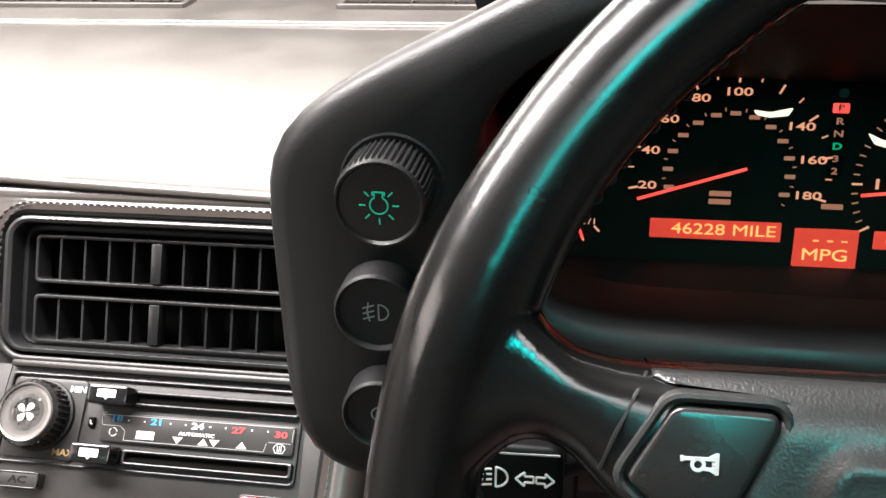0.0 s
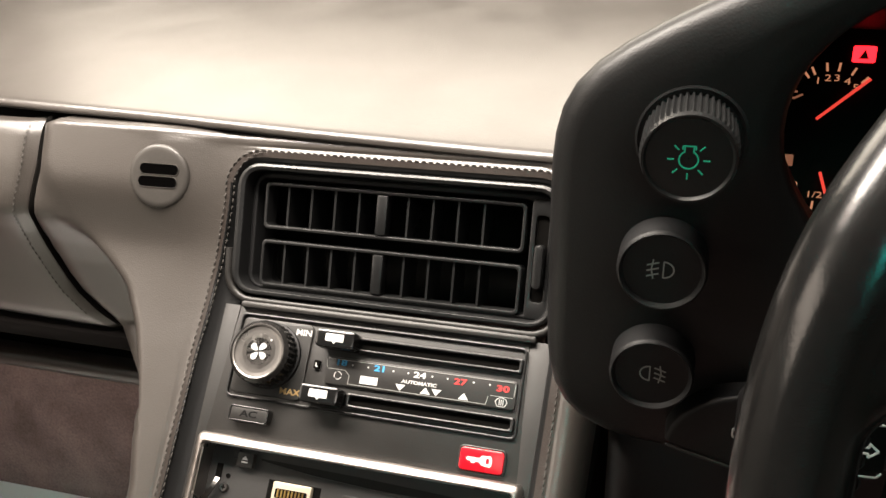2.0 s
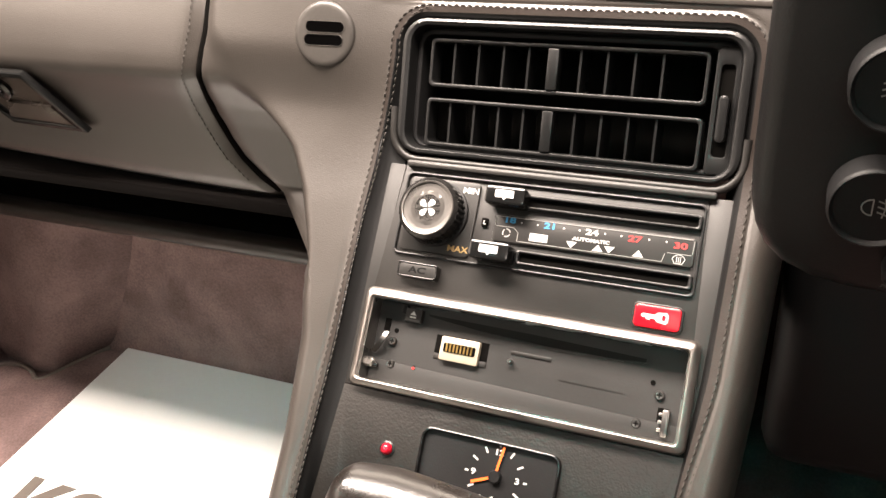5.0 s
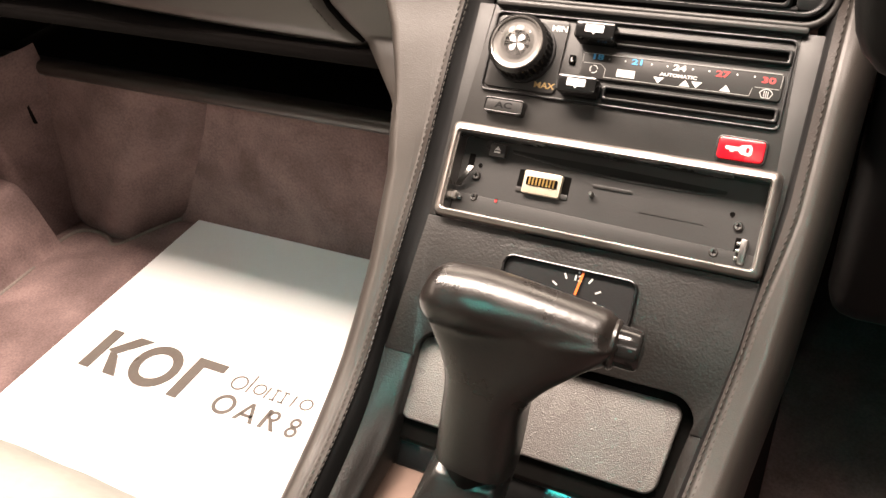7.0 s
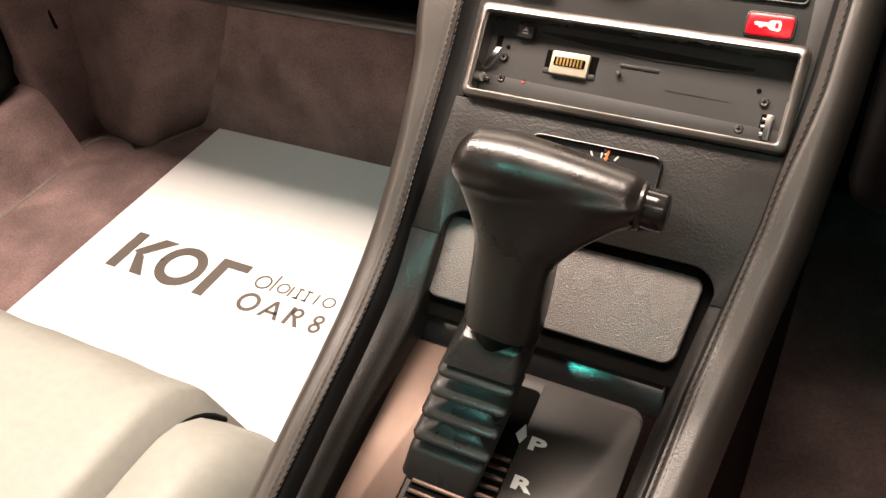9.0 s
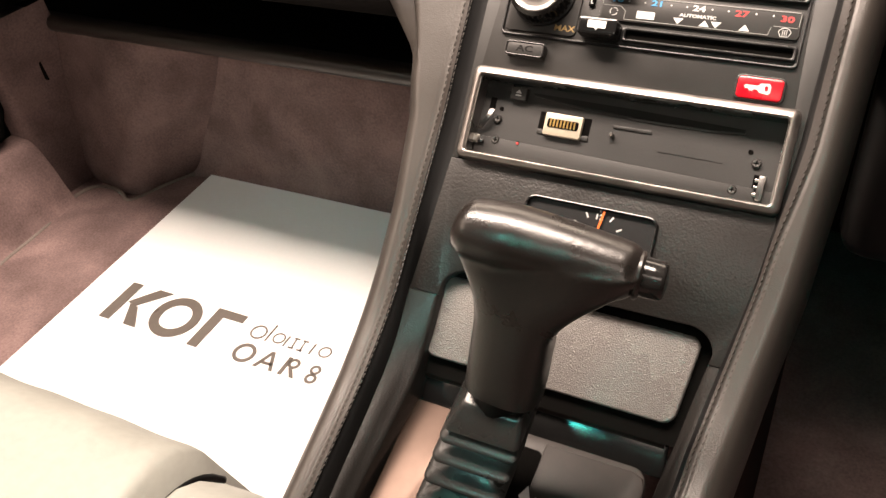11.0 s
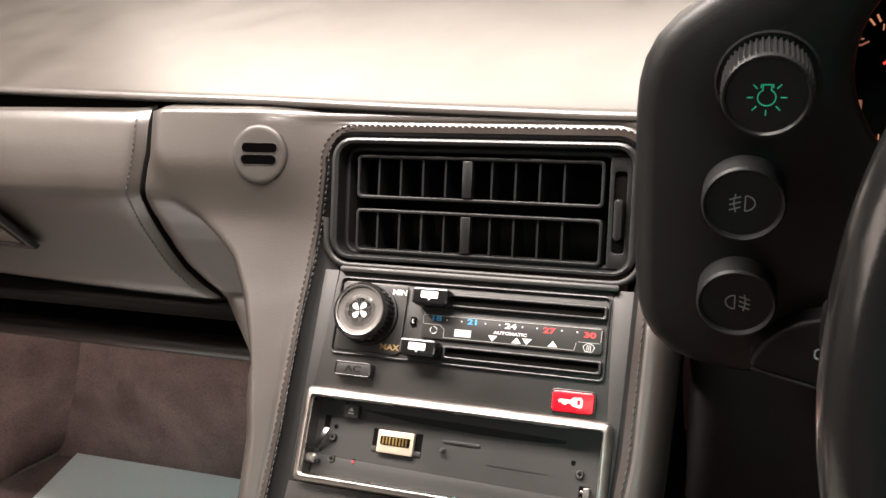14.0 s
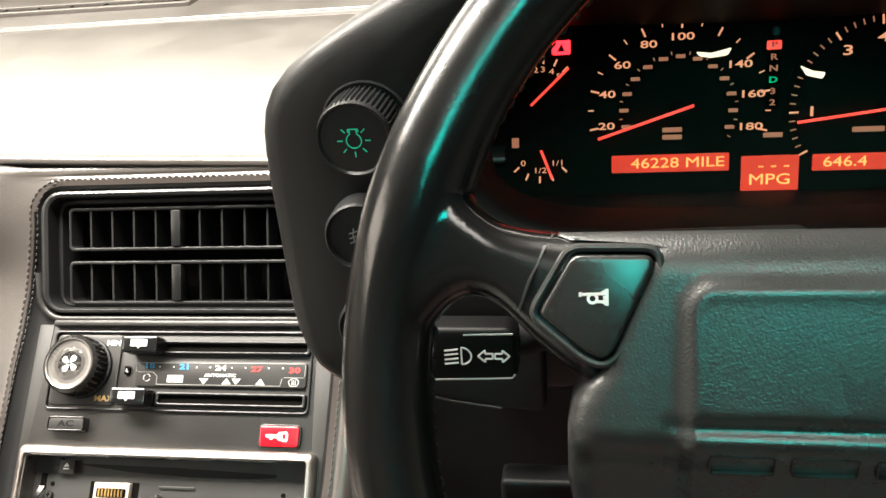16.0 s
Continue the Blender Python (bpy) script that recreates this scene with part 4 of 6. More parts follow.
letters("min_mark", "MIN", 0.0048, -0.2066 + CX, -0.0268 + CY, 0.0010, WHITE, clim, 1.12, 0.00008)
letters("max_mark", "MAX", 0.0048, -0.2083 + CX, -0.0603 + CY, 0.0010, GOLDPRINT, clim, 1.2, 0.00008)


def slider(y, x0, x1, lx, name):
    s = part("slider_slot", ring(Cc(rrect((x0 + x1) / 2, y, x1 - x0, 0.0080, 0.0015)), Cc(rrect((x0 + x1) / 2, y, x1 - x0 - 0.004, 0.0046, 0.0010)), -0.001, 0.0028, 0.001), PLASTIC, clim, "black slider slot")
    part("slot_shade", prism(Cc(rrect((x0 + x1) / 2, y, x1 - x0 - 0.003, 0.0055, 0.001)), -0.001, -0.0002), DARK, s)
    lv = part("lever", prism(rrect(0, 0, 0.0225, 0.0098, 0.002), 0.0, 0.0125, 0.0015), PLASTIC_GLOSS, clim, "black slider lever with a white mark", m=pose(lx + CX, y + CY, 0.0015))
    part("lever_mark", prism(rrect(0, 0.0004, 0.0105, 0.0042, 0.0006), 0.0120, 0.0128), WHITE, lv)
    part("mark_point", prism([(-0.0016, -0.0012), (0.0, -0.0030), (0.0016, -0.0012)][::1], 0.0120, 0.0128), WHITE, lv)


slider(-0.0292, -0.1745, -0.0815, -0.1830, "upper")
slider(-0.0598, -0.1745, -0.0820, -0.1862, "lower")
strip = part("scale_strip", prism(Cc(rrect(-0.1365, -0.0448, 0.1070, 0.0150, 0.002)), -0.001, 0.0012, 0.0004), PANEL, clim, "dark strip with temperature scale")
SZ = 0.0014
for s, x, m_ in (("18", -0.1813, BLUEPRINT), ("21", -0.1585, BLUEPRINT), ("24", -0.1359, WHITE), ("27", -0.1134, REDPRINT), ("30", -0.0903, REDPRINT)):
    letters("temperature_mark", s, 0.0044, x + CX, -0.0412 + CY - (x + 0.136) * 0.02, SZ, m_, strip, 1.6, 0.00012)
for x in (-0.1745, -0.1655, -0.1510, -0.1425, -0.1290, -0.1205, -0.1062, -0.0975):
    part("scale_dot", prism(rrect(x + CX, -0.0408 + CY, 0.0009, 0.0009, 0.0004), SZ - 0.0002, SZ), WHITE, strip)
letters("mode_word", "AUTOMATIC", 0.0025, -0.1357 + CX, -0.0455 + CY, SZ, WHITE, strip, 1.35, 0.00008)
part("blank_mark", prism(rrect(-0.1639 + CX, -0.0478 + CY, 0.0100, 0.0042, 0.0002), SZ - 0.0002, SZ + 0.0001), WHITE, strip)
for x, up in ((-0.1458, 0), (-0.1316, 1), (-0.1256, 0), (-0.1106, 1)):
    tri = [(-0.0028, 0.0016), (0.0, -0.0018), (0.0028, 0.0016)] if not up else [(-0.0028, -0.0016), (0.0028, -0.0016), (0.0, 0.0018)]
    part("arrow_mark", prism(shift(tri, x + CX, -0.0489 + CY), SZ - 0.0002, SZ + 0.0001), WHITE, strip)
part("strip_outline", bars([(( -0.1885 + CX, -0.0440 + CY), (-0.1785 + CX, -0.0440 + CY)), ((-0.1755 + CX, -0.0465 + CY), (-0.1755 + CX, -0.0512 + CY)), ((-0.1755 + CX, -0.0512 + CY), (-0.0985 + CX, -0.0512 + CY)), ((-0.0985 + CX, -0.0512 + CY), (-0.0975 + CX, -0.0468 + CY)), ((-0.0965 + CX, -0.0462 + CY), (-0.0845 + CX, -0.0462 + CY)), ((-0.0840 + CX, -0.0455 + CY), (-0.0838 + CX, -0.0388 + CY)), ((-0.1890 + CX, -0.0385 + CY), (-0.0845 + CX, -0.0382 + CY)), ((-0.1895 + CX, -0.0392 + CY), (-0.1890 + CX, -0.0436 + CY)), ((-0.1785 + CX, -0.0440 + CY), (-0.1755 + CX, -0.0465 + CY))], 0.0003, SZ - 0.0001), LINEPRINT, strip)
part("recirculation_mark", bars([q for a in (10, 130, 250) for q in arc(-0.1820 + CX, -0.0473 + CY, 0.0021, a, a + 90, 5)], 0.0004, SZ - 0.0001), WHITE, strip)
part("screen_mark", bars(arc(-0.0903 + CX, -0.0500 + CY, 0.0034, 20, 160, 6) + [((-0.0935 + CX, -0.0488 + CY), (-0.0922 + CX, -0.0512 + CY)), ((-0.0871 + CX, -0.0488 + CY), (-0.0884 + CX, -0.0512 + CY)), ((-0.0922 + CX, -0.0512 + CY), (-0.0884 + CX, -0.0512 + CY))] + [((-0.0913 + d + CX, -0.0476 + CY), (-0.0913 + d + CX, -0.0506 + CY)) for d in (0, 0.001, 0.002)], 0.00032, SZ - 0.0001), WHITE, strip)
ac = part("ac_button", prism(Cc(rrect(-0.2278, -0.0757, 0.0236, 0.0085, 0.0018)), -0.001, 0.0048, 0.0012), PANEL, clim, "dark grey AC push button")
part("button_rim", ring(Cc(rrect(-0.2278, -0.0757, 0.0236, 0.0085, 0.0018)), Cc(rrect(-0.2278, -0.0757, 0.0218, 0.0067, 0.0012)), 0.0040, 0.0053, 0.0004), PLASTIC_GLOSS, ac)
letters("ac_mark", "AC", 0.0050, -0.2278 + CX, -0.0757 + CY, 0.0047, PLASTIC_DARK, ac, 1.5, 0.00015)
part("small_lamp", prism(Cc(rrect(-0.1957, -0.0430, 0.0032, 0.0048, 0.0004)), -0.001, 0.0008), DARK, clim)
part("lamp_mark", bars([((-0.1960 + CX, -0.0420 + CY), (-0.1960 + CX, -0.0440 + CY)), ((-0.1960 + CX, -0.0440 + CY), (-0.1948 + CX, -0.0440 + CY))], 0.0005, 0.0008), WHITE, clim)
lock = part("lock_lamp", prism(Cc(rrect(-0.0960, -0.0796, 0.0232, 0.0116, 0.0022)), -0.001, 0.0022, 0.0008), RED_LENS, clim, "red lamp with a white key symbol")
part("lamp_rim", ring(Cc(rrect(-0.0960, -0.0796, 0.0252, 0.0136, 0.003)), Cc(rrect(-0.0960, -0.0796, 0.0230, 0.0114, 0.0022)), -0.001, 0.0012, 0.0004), PLASTIC, lock)
part("key_symbol", prism(shift([(-0.0080, 0.0002), (-0.0072, 0.0011), (-0.0010, 0.0011), (0.0002, 0.0024), (0.0046, 0.0028), (0.0056, 0.0014), (0.0056, -0.0018), (0.0046, -0.0030), (0.0004, -0.0024), (-0.0012, -0.0010), (-0.0030, -0.0010), (-0.0034, -0.0018), (-0.0052, -0.0018), (-0.0056, -0.0008), (-0.0072, -0.0008)], -0.0960 + CX, -0.0796 + CY), 0.0020, 0.0025), WHITE, lock)
part("key_eye", prism(shift(rrect(0.0034, 0, 0.0016, 0.0026, 0.0006), -0.0960 + CX, -0.0796 + CY), 0.0020, 0.0027), RED_LENS, lock)

# ---- radio with its front taken off ----
radio = thing("car_radio", FACE @ pose(-0.1642, -0.1437, 0), "car radio with the front removed, satin silver bezel", "radio")
RX, RY = 0.1642, 0.1437
R = lambda pts: shift(pts, RX, RY)
rim_loop = lambda w, h, r, z, y=-0.1165: [(x, v, z) for x, v in R(rrect(-0.1642, y, w, h, r))]
part("bezel", loft([rim_loop(0.1830, 0.0558, 0.0038, -0.004, -0.1160), rim_loop(0.1830, 0.0558, 0.0038, 0.0030, -0.1160), rim_loop(0.1822, 0.0550, 0.0036, 0.0042, -0.1160), rim_loop(0.1808, 0.0536, 0.0034, 0.0052, -0.1162), rim_loop(0.1765, 0.0492, 0.0026, 0.0064), rim_loop(0.1750, 0.0477, 0.0024, 0.0065), rim_loop(0.1740, 0.0466, 0.0022, 0.0061), rim_loop(0.1728, 0.0456, 0.0020, -0.0085)], True), SILVER, radio, "satin silver bezel with a sloping face", angle=25)
part("sleeve", ring(R(rrect(-0.1642, -0.1165, 0.1742, 0.0472, 0.002)), R(rrect(-0.1642, -0.1165, 0.1722, 0.0452, 0.002)), -0.014, 0.0040), STEEL, radio, "bright metal sleeve")
base = part("back_plate", prism(R(rrect(-0.1642, -0.1165, 0.1735, 0.0460, 0.001)), -0.014, -0.0080), RADIO_GREY, radio, "dark grey plastic radio front plate")
part("lower_ledge", prism(R([(-0.2500, -0.1395), (-0.0785, -0.1395), (-0.0785, -0.1310), (-0.2500, -0.1275)]), -0.0085, -0.0068, 0.0004), RADIO_GREY, base)
con = part("connector", prism(R(rrect(-0.1978, -0.1146, 0.0225, 0.0130, 0.001)), -0.0082, -0.0045, 0.0005), NICKEL, base, "nickel multi-pin connector")
part("connector_well", prism(R(rrect(-0.1978, -0.1140, 0.0185, 0.0050, 0.0008)), -0.0050, -0.0042), DARK, con)
for k in range(8):
    part("contact_pin", box(-0.2050 + 0.00205 * k + RX, -0.1140 + RY, -0.0040, 0.0009, 0.0042, 0.0010), GOLD, con)
part("connector_bracket", box(-0.1978 + RX, -0.1195 + RY, -0.0078, 0.0310, 0.0030, 0.0012, 0.0003), PANEL, base)
part("connector_backing", box(-0.1978 + RX, -0.1140 + RY, -0.0080, 0.0310, 0.0125, 0.0006, 0.0002), DARK, base)
ej = part("eject_button", prism(R(rrect(-0.2282, -0.1000, 0.0098, 0.0078, 0.0008)), -0.0085, -0.0040, 0.0007), PANEL, base, "dark eject button")
part("eject_mark", prism(R([(-0.2300, -0.1000), (-0.2264, -0.1000), (-0.2282, -0.0978)]), -0.0042, -0.0037), WHITE, ej)
part("eject_bar", box(-0.2282 + RX, -0.1012 + RY, -0.0039, 0.0036, 0.0008, 0.0004), WHITE, ej)
part("disc_slot", prism(R([(-0.2205, -0.0978), (-0.2195, -0.0990), (-0.1900, -0.1018), (-0.1500, -0.1036), (-0.1150, -0.1034), (-0.0990, -0.1026), (-0.0985, -0.1005), (-0.1600, -0.0985)]), -0.0085, -0.0076), RECESS_SHADE, base, "disc slot with its recess shade painted in")
part("slot_edge", bars([((-0.2195 + RX, -0.0993 + RY), (-0.1900 + RX, -0.1025 + RY)), ((-0.1900 + RX, -0.1025 + RY), (-0.1500 + RX, -0.1043 + RY)), ((-0.1500 + RX, -0.1043 + RY), (-0.1150 + RX, -0.1039 + RY)), ((-0.1150 + RX, -0.1039 + RY), (-0.0985 + RX, -0.1026 + RY))], 0.0008, -0.0079, 0.0008), PANEL, base)
for x, y in ((-0.2388, -0.1163), (-0.2372, -0.1290), (-0.0896, -0.1174), (-0.0988, -0.1334)):
    sc = part("screw", lathe([(0.0025, -0.0085), (0.0025, -0.0068), (0.0019, -0.0060), (0.0010, -0.0060), (0.0002, -0.0064)], 16), SCREW, base, "small steel screw", m=pose(x + RX, y + RY, 0))
    part("screw_cross", bars([((-0.0014, 0), (0.0014, 0)), ((0, -0.0014), (0, 0.0014))], 0.0007, -0.0064, 0.0005), DARK, sc)
for x, y in ((-0.0938, -0.1117), (-0.2380, -0.1100), (-0.2232, -0.1287)):
    part("screw_hole", lathe([(0.0013, -0.0085), (0.0013, -0.0076), (0.0008, -0.0078)], 14), DARK, base, m=pose(x + RX, y + RY, 0))
part("guide_pin", lathe([(0.0013, -0.0085), (0.0013, -0.0045), (0.0009, -0.0040), (0.0002, -0.0040)], 14), STEEL, base, m=pose(-0.1690 + RX, -0.1150 + RY, 0))
part("guide_groove", prism(R(rrect(-0.1585, -0.1100, 0.0220, 0.0018, 0.0005)), -0.0082, -0.0072, 0.0002), PANEL, base)
part("label_line", bars([((-0.1420 + RX, -0.1195 + RY), (-0.1072 + RX, -0.1199 + RY))], 0.0006, -0.0079), PANEL, base)
part("release_lever", loft([[(-0.2502 + 0.0066 * math.sin(t * 1.5) + dx + RX, -0.1240 + 0.0125 * t + RY, -0.0062 + 0.0030 * math.sin(t * 2.6) + dz) for t in [k / 8 for k in range(9)]] for dx, dz in ((0.0, 0.0), (0.0, 0.0008), (0.0030, 0.0008), (0.0030, 0.0))], False), SCREW, base, "bent steel release lever")
part("lever_pocket", box(-0.2440 + RX, -0.1085 + RY, -0.0078, 0.0034, 0.0090, 0.0010), DARK, base)
part("pivot", lathe([(0.0028, -0.0085), (0.0028, -0.0050), (0.0016, -0.0040), (0.0002, -0.0040)], 16), STEEL, base, m=pose(-0.2492 + RX, -0.1300 + RY, 0))
part("pivot_clip", box(-0.2465 + RX, -0.1312 + RY, -0.0062, 0.0046, 0.0022, 0.0030, 0.0005), PLASTIC_GLOSS, base)
part("red_dot", lathe([(0.0008, -0.0085), (0.0008, -0.0062)], 12), REDPRINT, base, m=pose(-0.2231 + RX, -0.1289 + RY, 0))
part("latch_pocket", box(-0.0868 + RX, -0.1295 + RY, -0.0079, 0.0052, 0.0125, 0.0010), DARK, base)
lt = part("side_latch", box(-0.0846 + RX, -0.1305 + RY, -0.0050, 0.0036, 0.0135, 0.0050, 0.0008), SCREW, base, "small bright metal side latch")
for k in range(3):
    part("latch_tooth", box(-0.0872 + RX, -0.1265 - 0.0038 * k + RY, -0.0058, 0.0022, 0.0016, 0.0030, 0.0003), STEEL, lt)
part("hinge_block", box(-0.2340 + RX, -0.0975 + RY, -0.0065, 0.0030, 0.0052, 0.0035, 0.0004), PLASTIC_SOFT, base)

# ---- clock and pilot lamp ----
clock = thing("dashboard_clock", FACE @ pose(-0.1690, -0.1960, 0), "black rounded-square dashboard clock with orange hands", "clock")
KX, KY = 0.1690, 0.1960
K = lambda pts: shift(pts, KX, KY)
part("frame", ring(K(rrect(-0.1690, -0.1760, 0.0770, 0.0385, 0.006)), K(rrect(-0.1690, -0.1760, 0.0735, 0.0350, 0.0045)), -0.002, 0.0024, 0.001), PLASTIC_GLOSS, clock, "polished black frame")
face = part("dial", prism(K(rrect(-0.1690, -0.1760, 0.0740, 0.0355, 0.0045)), -0.002, -0.0004), PLASTIC_SOFT, clock, "black clock dial")
for k in range(12):
    a = radians(90 - 30 * k)
    cx, cy = -0.1636 + KX, -0.1746 + KY
    r0, r1 = (0.0125, 0.0158) if k % 3 else (0.0150, 0.0170)
    part("hour_mark", bars([((cx + r0 * math.cos(a), cy + r0 * math.sin(a)), (cx + r1 * math.cos(a), cy + r1 * math.sin(a)))], 0.0009, -0.0003), WHITE, face)
for s, dx, dy in (("12", 0, 0.0122), ("3", 0.0118, 0), ("9", -0.0122, 0), ("6", 0, -0.0118)):
    letters("hour_numeral", s, 0.0042, -0.1636 + dx + KX, -0.1746 + dy + KY, 0.0001, WHITE, face, 1.3, 0.0001)
part("minute_hand", bars([((-0.1640 + KX, -0.1762 + KY), (-0.1612 + KX, -0.1588 + KY))], 0.0013, 0.0007, 0.0004), ORANGE, clock, "orange clock hand")
part("hour_hand", bars([((-0.1630 + KX, -0.1744 + KY), (-0.1760 + KX, -0.1798 + KY))], 0.0015, 0.0003, 0.0004), ORANGE, clock, "orange clock hand")
part("hub", lathe([(0.0033, -0.0004), (0.0033, 0.0022), (0.0028, 0.0028), (0.0002, 0.0028)], 24), PLASTIC, clock, m=pose(-0.1636 + KX, -0.1746 + KY, 0))
part("setting_knob", lathe([(0.0022, -0.0004), (0.0022, 0.0030), (0.0016, 0.0036), (0.0002, 0.0036)], 20), PLASTIC_GLOSS, clock, m=pose(-0.1400 + KX, -0.1885 + KY, 0))
part("plus_mark", bars([((-0.1405 + KX, -0.1832 + KY), (-0.1383 + KX, -0.1832 + KY)), ((-0.1394 + KX, -0.1843 + KY), (-0.1394 + KX, -0.1821 + KY))], 0.0004, -0.0003), WHITE, face)
pilot = thing("pilot_lamp", FACE @ pose(-0.2264, -0.1742, -0.0005), "small domed red pilot lamp in the console", "lamp")
part("bulb", lathe([(0.0034, 0.0), (0.0033, 0.0012), (0.0026, 0.0026), (0.0014, 0.0034), (0.0002, 0.0036)], 24), RED_GEM, pilot, "red domed lens")
part("collar", lathe([(0.0044, 0.0), (0.0044, 0.0006), (0.0036, 0.0010), (0.0034, 0.0004)], 24), PLASTIC, pilot)

# ---- ashtray ----
ash = thing("ashtray", FACE @ pose(-0.1750, -0.2660, -0.010), "closed ashtray with a grained grey lid", "ashtray")
AX, AY = 0.1750, 0.2660
LIDO = [(x + 0.5 * (0.0030 + 0.0028 * (x + 0.2525) / 0.158) * ((y + 0.2395) / 0.025) * (1 if x > -0.17 else 0.6), y) for x, y in rrect(-0.1745, -0.2395, 0.1530, 0.0500, 0.007)]
part("lid", prism(shift(LIDO, AX, AY), -0.004, 0.0015, 0.0016, 3), ASH, ash, "grained grey lid")
part("surround", prism(shift([(-0.2625, -0.2060), (-0.2625, -0.2760), (-0.0880, -0.2760), (-0.0880, -0.2060)], AX, AY), -0.012, -0.0030), DARK, ash)
part("lower_bar", tube([(-0.2600 + AX, -0.2740 + AY, -0.009), (-0.1030 + AX, -0.2740 + AY, -0.009)], 0.0055, 12), GATE_BLACK, ash)
part("front_ledge", box(-0.1760 + AX, -0.2860 + AY, -0.0105, 0.150, 0.020, 0.006, 0.002), PLASTIC_GLOSS, ash)

# ---- gear selector ----
gate = thing("gear_selector", GATE, "automatic gear selector with a worn leather T-handle and rubber boot", "gear selector")
part("gate_plate", prism(shift(rrect(-0.1810 + 0.18, -0.055, 0.146, 0.178, 0.010), 0, 0.0), -0.006, 0.0, 0.001), GATE_BLACK, gate, "dark satin gate plate")
part("left_plate", prism([(-0.0735, 0.033), (-0.0735, -0.145), (-0.0400, -0.145), (-0.0400, 0.026), (-0.0440, 0.033)], -0.004, 0.0016, 0.0010), BRONZE, gate, "brown satin side plate")
part("slot_shade", prism(rrect(-0.012, -0.055, 0.050, 0.160, 0.004), -0.004, 0.0004), DARK, gate)
for k in range(14):
    part("slot_rib", box(-0.012, 0.010 - 0.0058 * k - 0.030, 0.0016, 0.048, 0.0028, 0.0022, 0.0006), BRONZE, gate)
right = part("right_plate", prism([(0.0130, 0.0300), (0.0110, -0.145), (0.0700, -0.145), (0.0722, 0.022), (0.0700, 0.0275), (0.0640, 0.0300)][::1], -0.004, 0.0020, 0.0010), GATE_BLACK, gate, "smoked black plate with white gear letters")
for s, dy in (("P", -0.0065), ("R", -0.0300), ("N", -0.0480)):
    letters("gear_letter", s, 0.0102, 0.0220, dy, 0.0022, WHITE, right, 1.85, 0.0004, turn=0)
part("selector_mark", prism([(0.0085, -0.0040), (0.0125, -0.0085), (0.0150, -0.0035), (0.0120, 0.0030)], 0.0018, 0.0024), WHITE, right)
inv = GATE.inverted()


def to_gate(x, y, z):
    return inv @ Vector((x, y, z))


TOP_B, DOWN = Vector((-0.1830, 0.2510, 0.4165)), Vector((-0.20, -0.283, -0.81))


def boot():
    """Ribbed rubber gaiter: a faceted cap, four stacked square ribs and a block."""
    spec = [(-0.0096, 0.0150, 0.0124), (-0.0092, 0.0164, 0.0138), (-0.0074, 0.0170, 0.0144), (0.0030, 0.0208, 0.0190), (0.0052, 0.0207, 0.0190), (0.0066, 0.0198, 0.0180), (0.0072, 0.0160, 0.0145)]
    for t, w, d in ((0.0114, 0.0218, 0.0203), (0.0264, 0.0222, 0.0206), (0.0438, 0.0228, 0.0208), (0.0628, 0.0232, 0.0208)):
        spec += [(t - 0.0034, w - 0.0090, d - 0.0080), (t - 0.0022, w - 0.0028, d - 0.0026), (t - 0.0010, w - 0.0006, d - 0.0006), (t + 0.0004, w, d), (t + 0.0018, w - 0.0004, d - 0.0004), (t + 0.0028, w - 0.0018, d - 0.0016), (t + 0.0040, w - 0.0060, d - 0.0055), (t + 0.0080, w - 0.0105, d - 0.0090)]
    spec += [(0.0722, 0.0190, 0.0172), (0.0735, 0.0216, 0.0196), (0.0755, 0.0224, 0.0204), (0.1000, 0.0222, 0.0204)]
    rows = []
    for t, w, dep in spec:
        c = TOP_B + DOWN * t
        r = 0.0030 if t < 0.007 else 0.0042
        rows.append([to_gate(c.x + x, c.y + y, c.z + y * 0.22 + 0.0) for x, y in rrect(0, 0, 2 * w, 2 * dep, r, 5)])
    return loft(rows, True, True)


part("boot", boot(), RUBBER, gate, "ribbed black rubber boot", angle=50)


def stem_row(t):
    """Centre and half-widths of the stem at t from its foot (0) to the cross-bar (1)."""
    left = 0.0190 + 0.0012 * smooth(0.0, 0.3, t) + 0.019 * smooth(0.60, 1.04, t) ** 1.3
    right = 0.0190 + 0.0012 * smooth(0.0, 0.3, t) + 0.036 * smooth(0.48, 1.02, t) ** 1.5
    deep = 0.0156 + 0.0024 * smooth(0.0, 0.3, t) - 0.0025 * smooth(0.6, 1.0, t)
    return -0.1812 + 0.0100 * t, 0.2500 + 0.027 * t, 0.405 + 0.102 * t, left, right, deep


def handle():
    """Oval stem widening towards the cross-bar, more so on the driver's side."""
    rows = []
    for k in range(27):
        cx, cy, cz, left, right, deep = stem_row(-0.12 + 1.12 * k / 26)
        row = []
        for i in range(32):
            a = 2 * math.pi * i / 32
            c = math.cos(a)
            sq = lambda v: math.copysign(abs(v) ** 0.66, v)
            row.append(to_gate(cx + sq(c) * (right if c > 0 else left), cy + deep * sq(math.sin(a)), cz - 0.05 * c * (right - 0.017)))
        rows.append(row)
    return loft(rows, True, True)


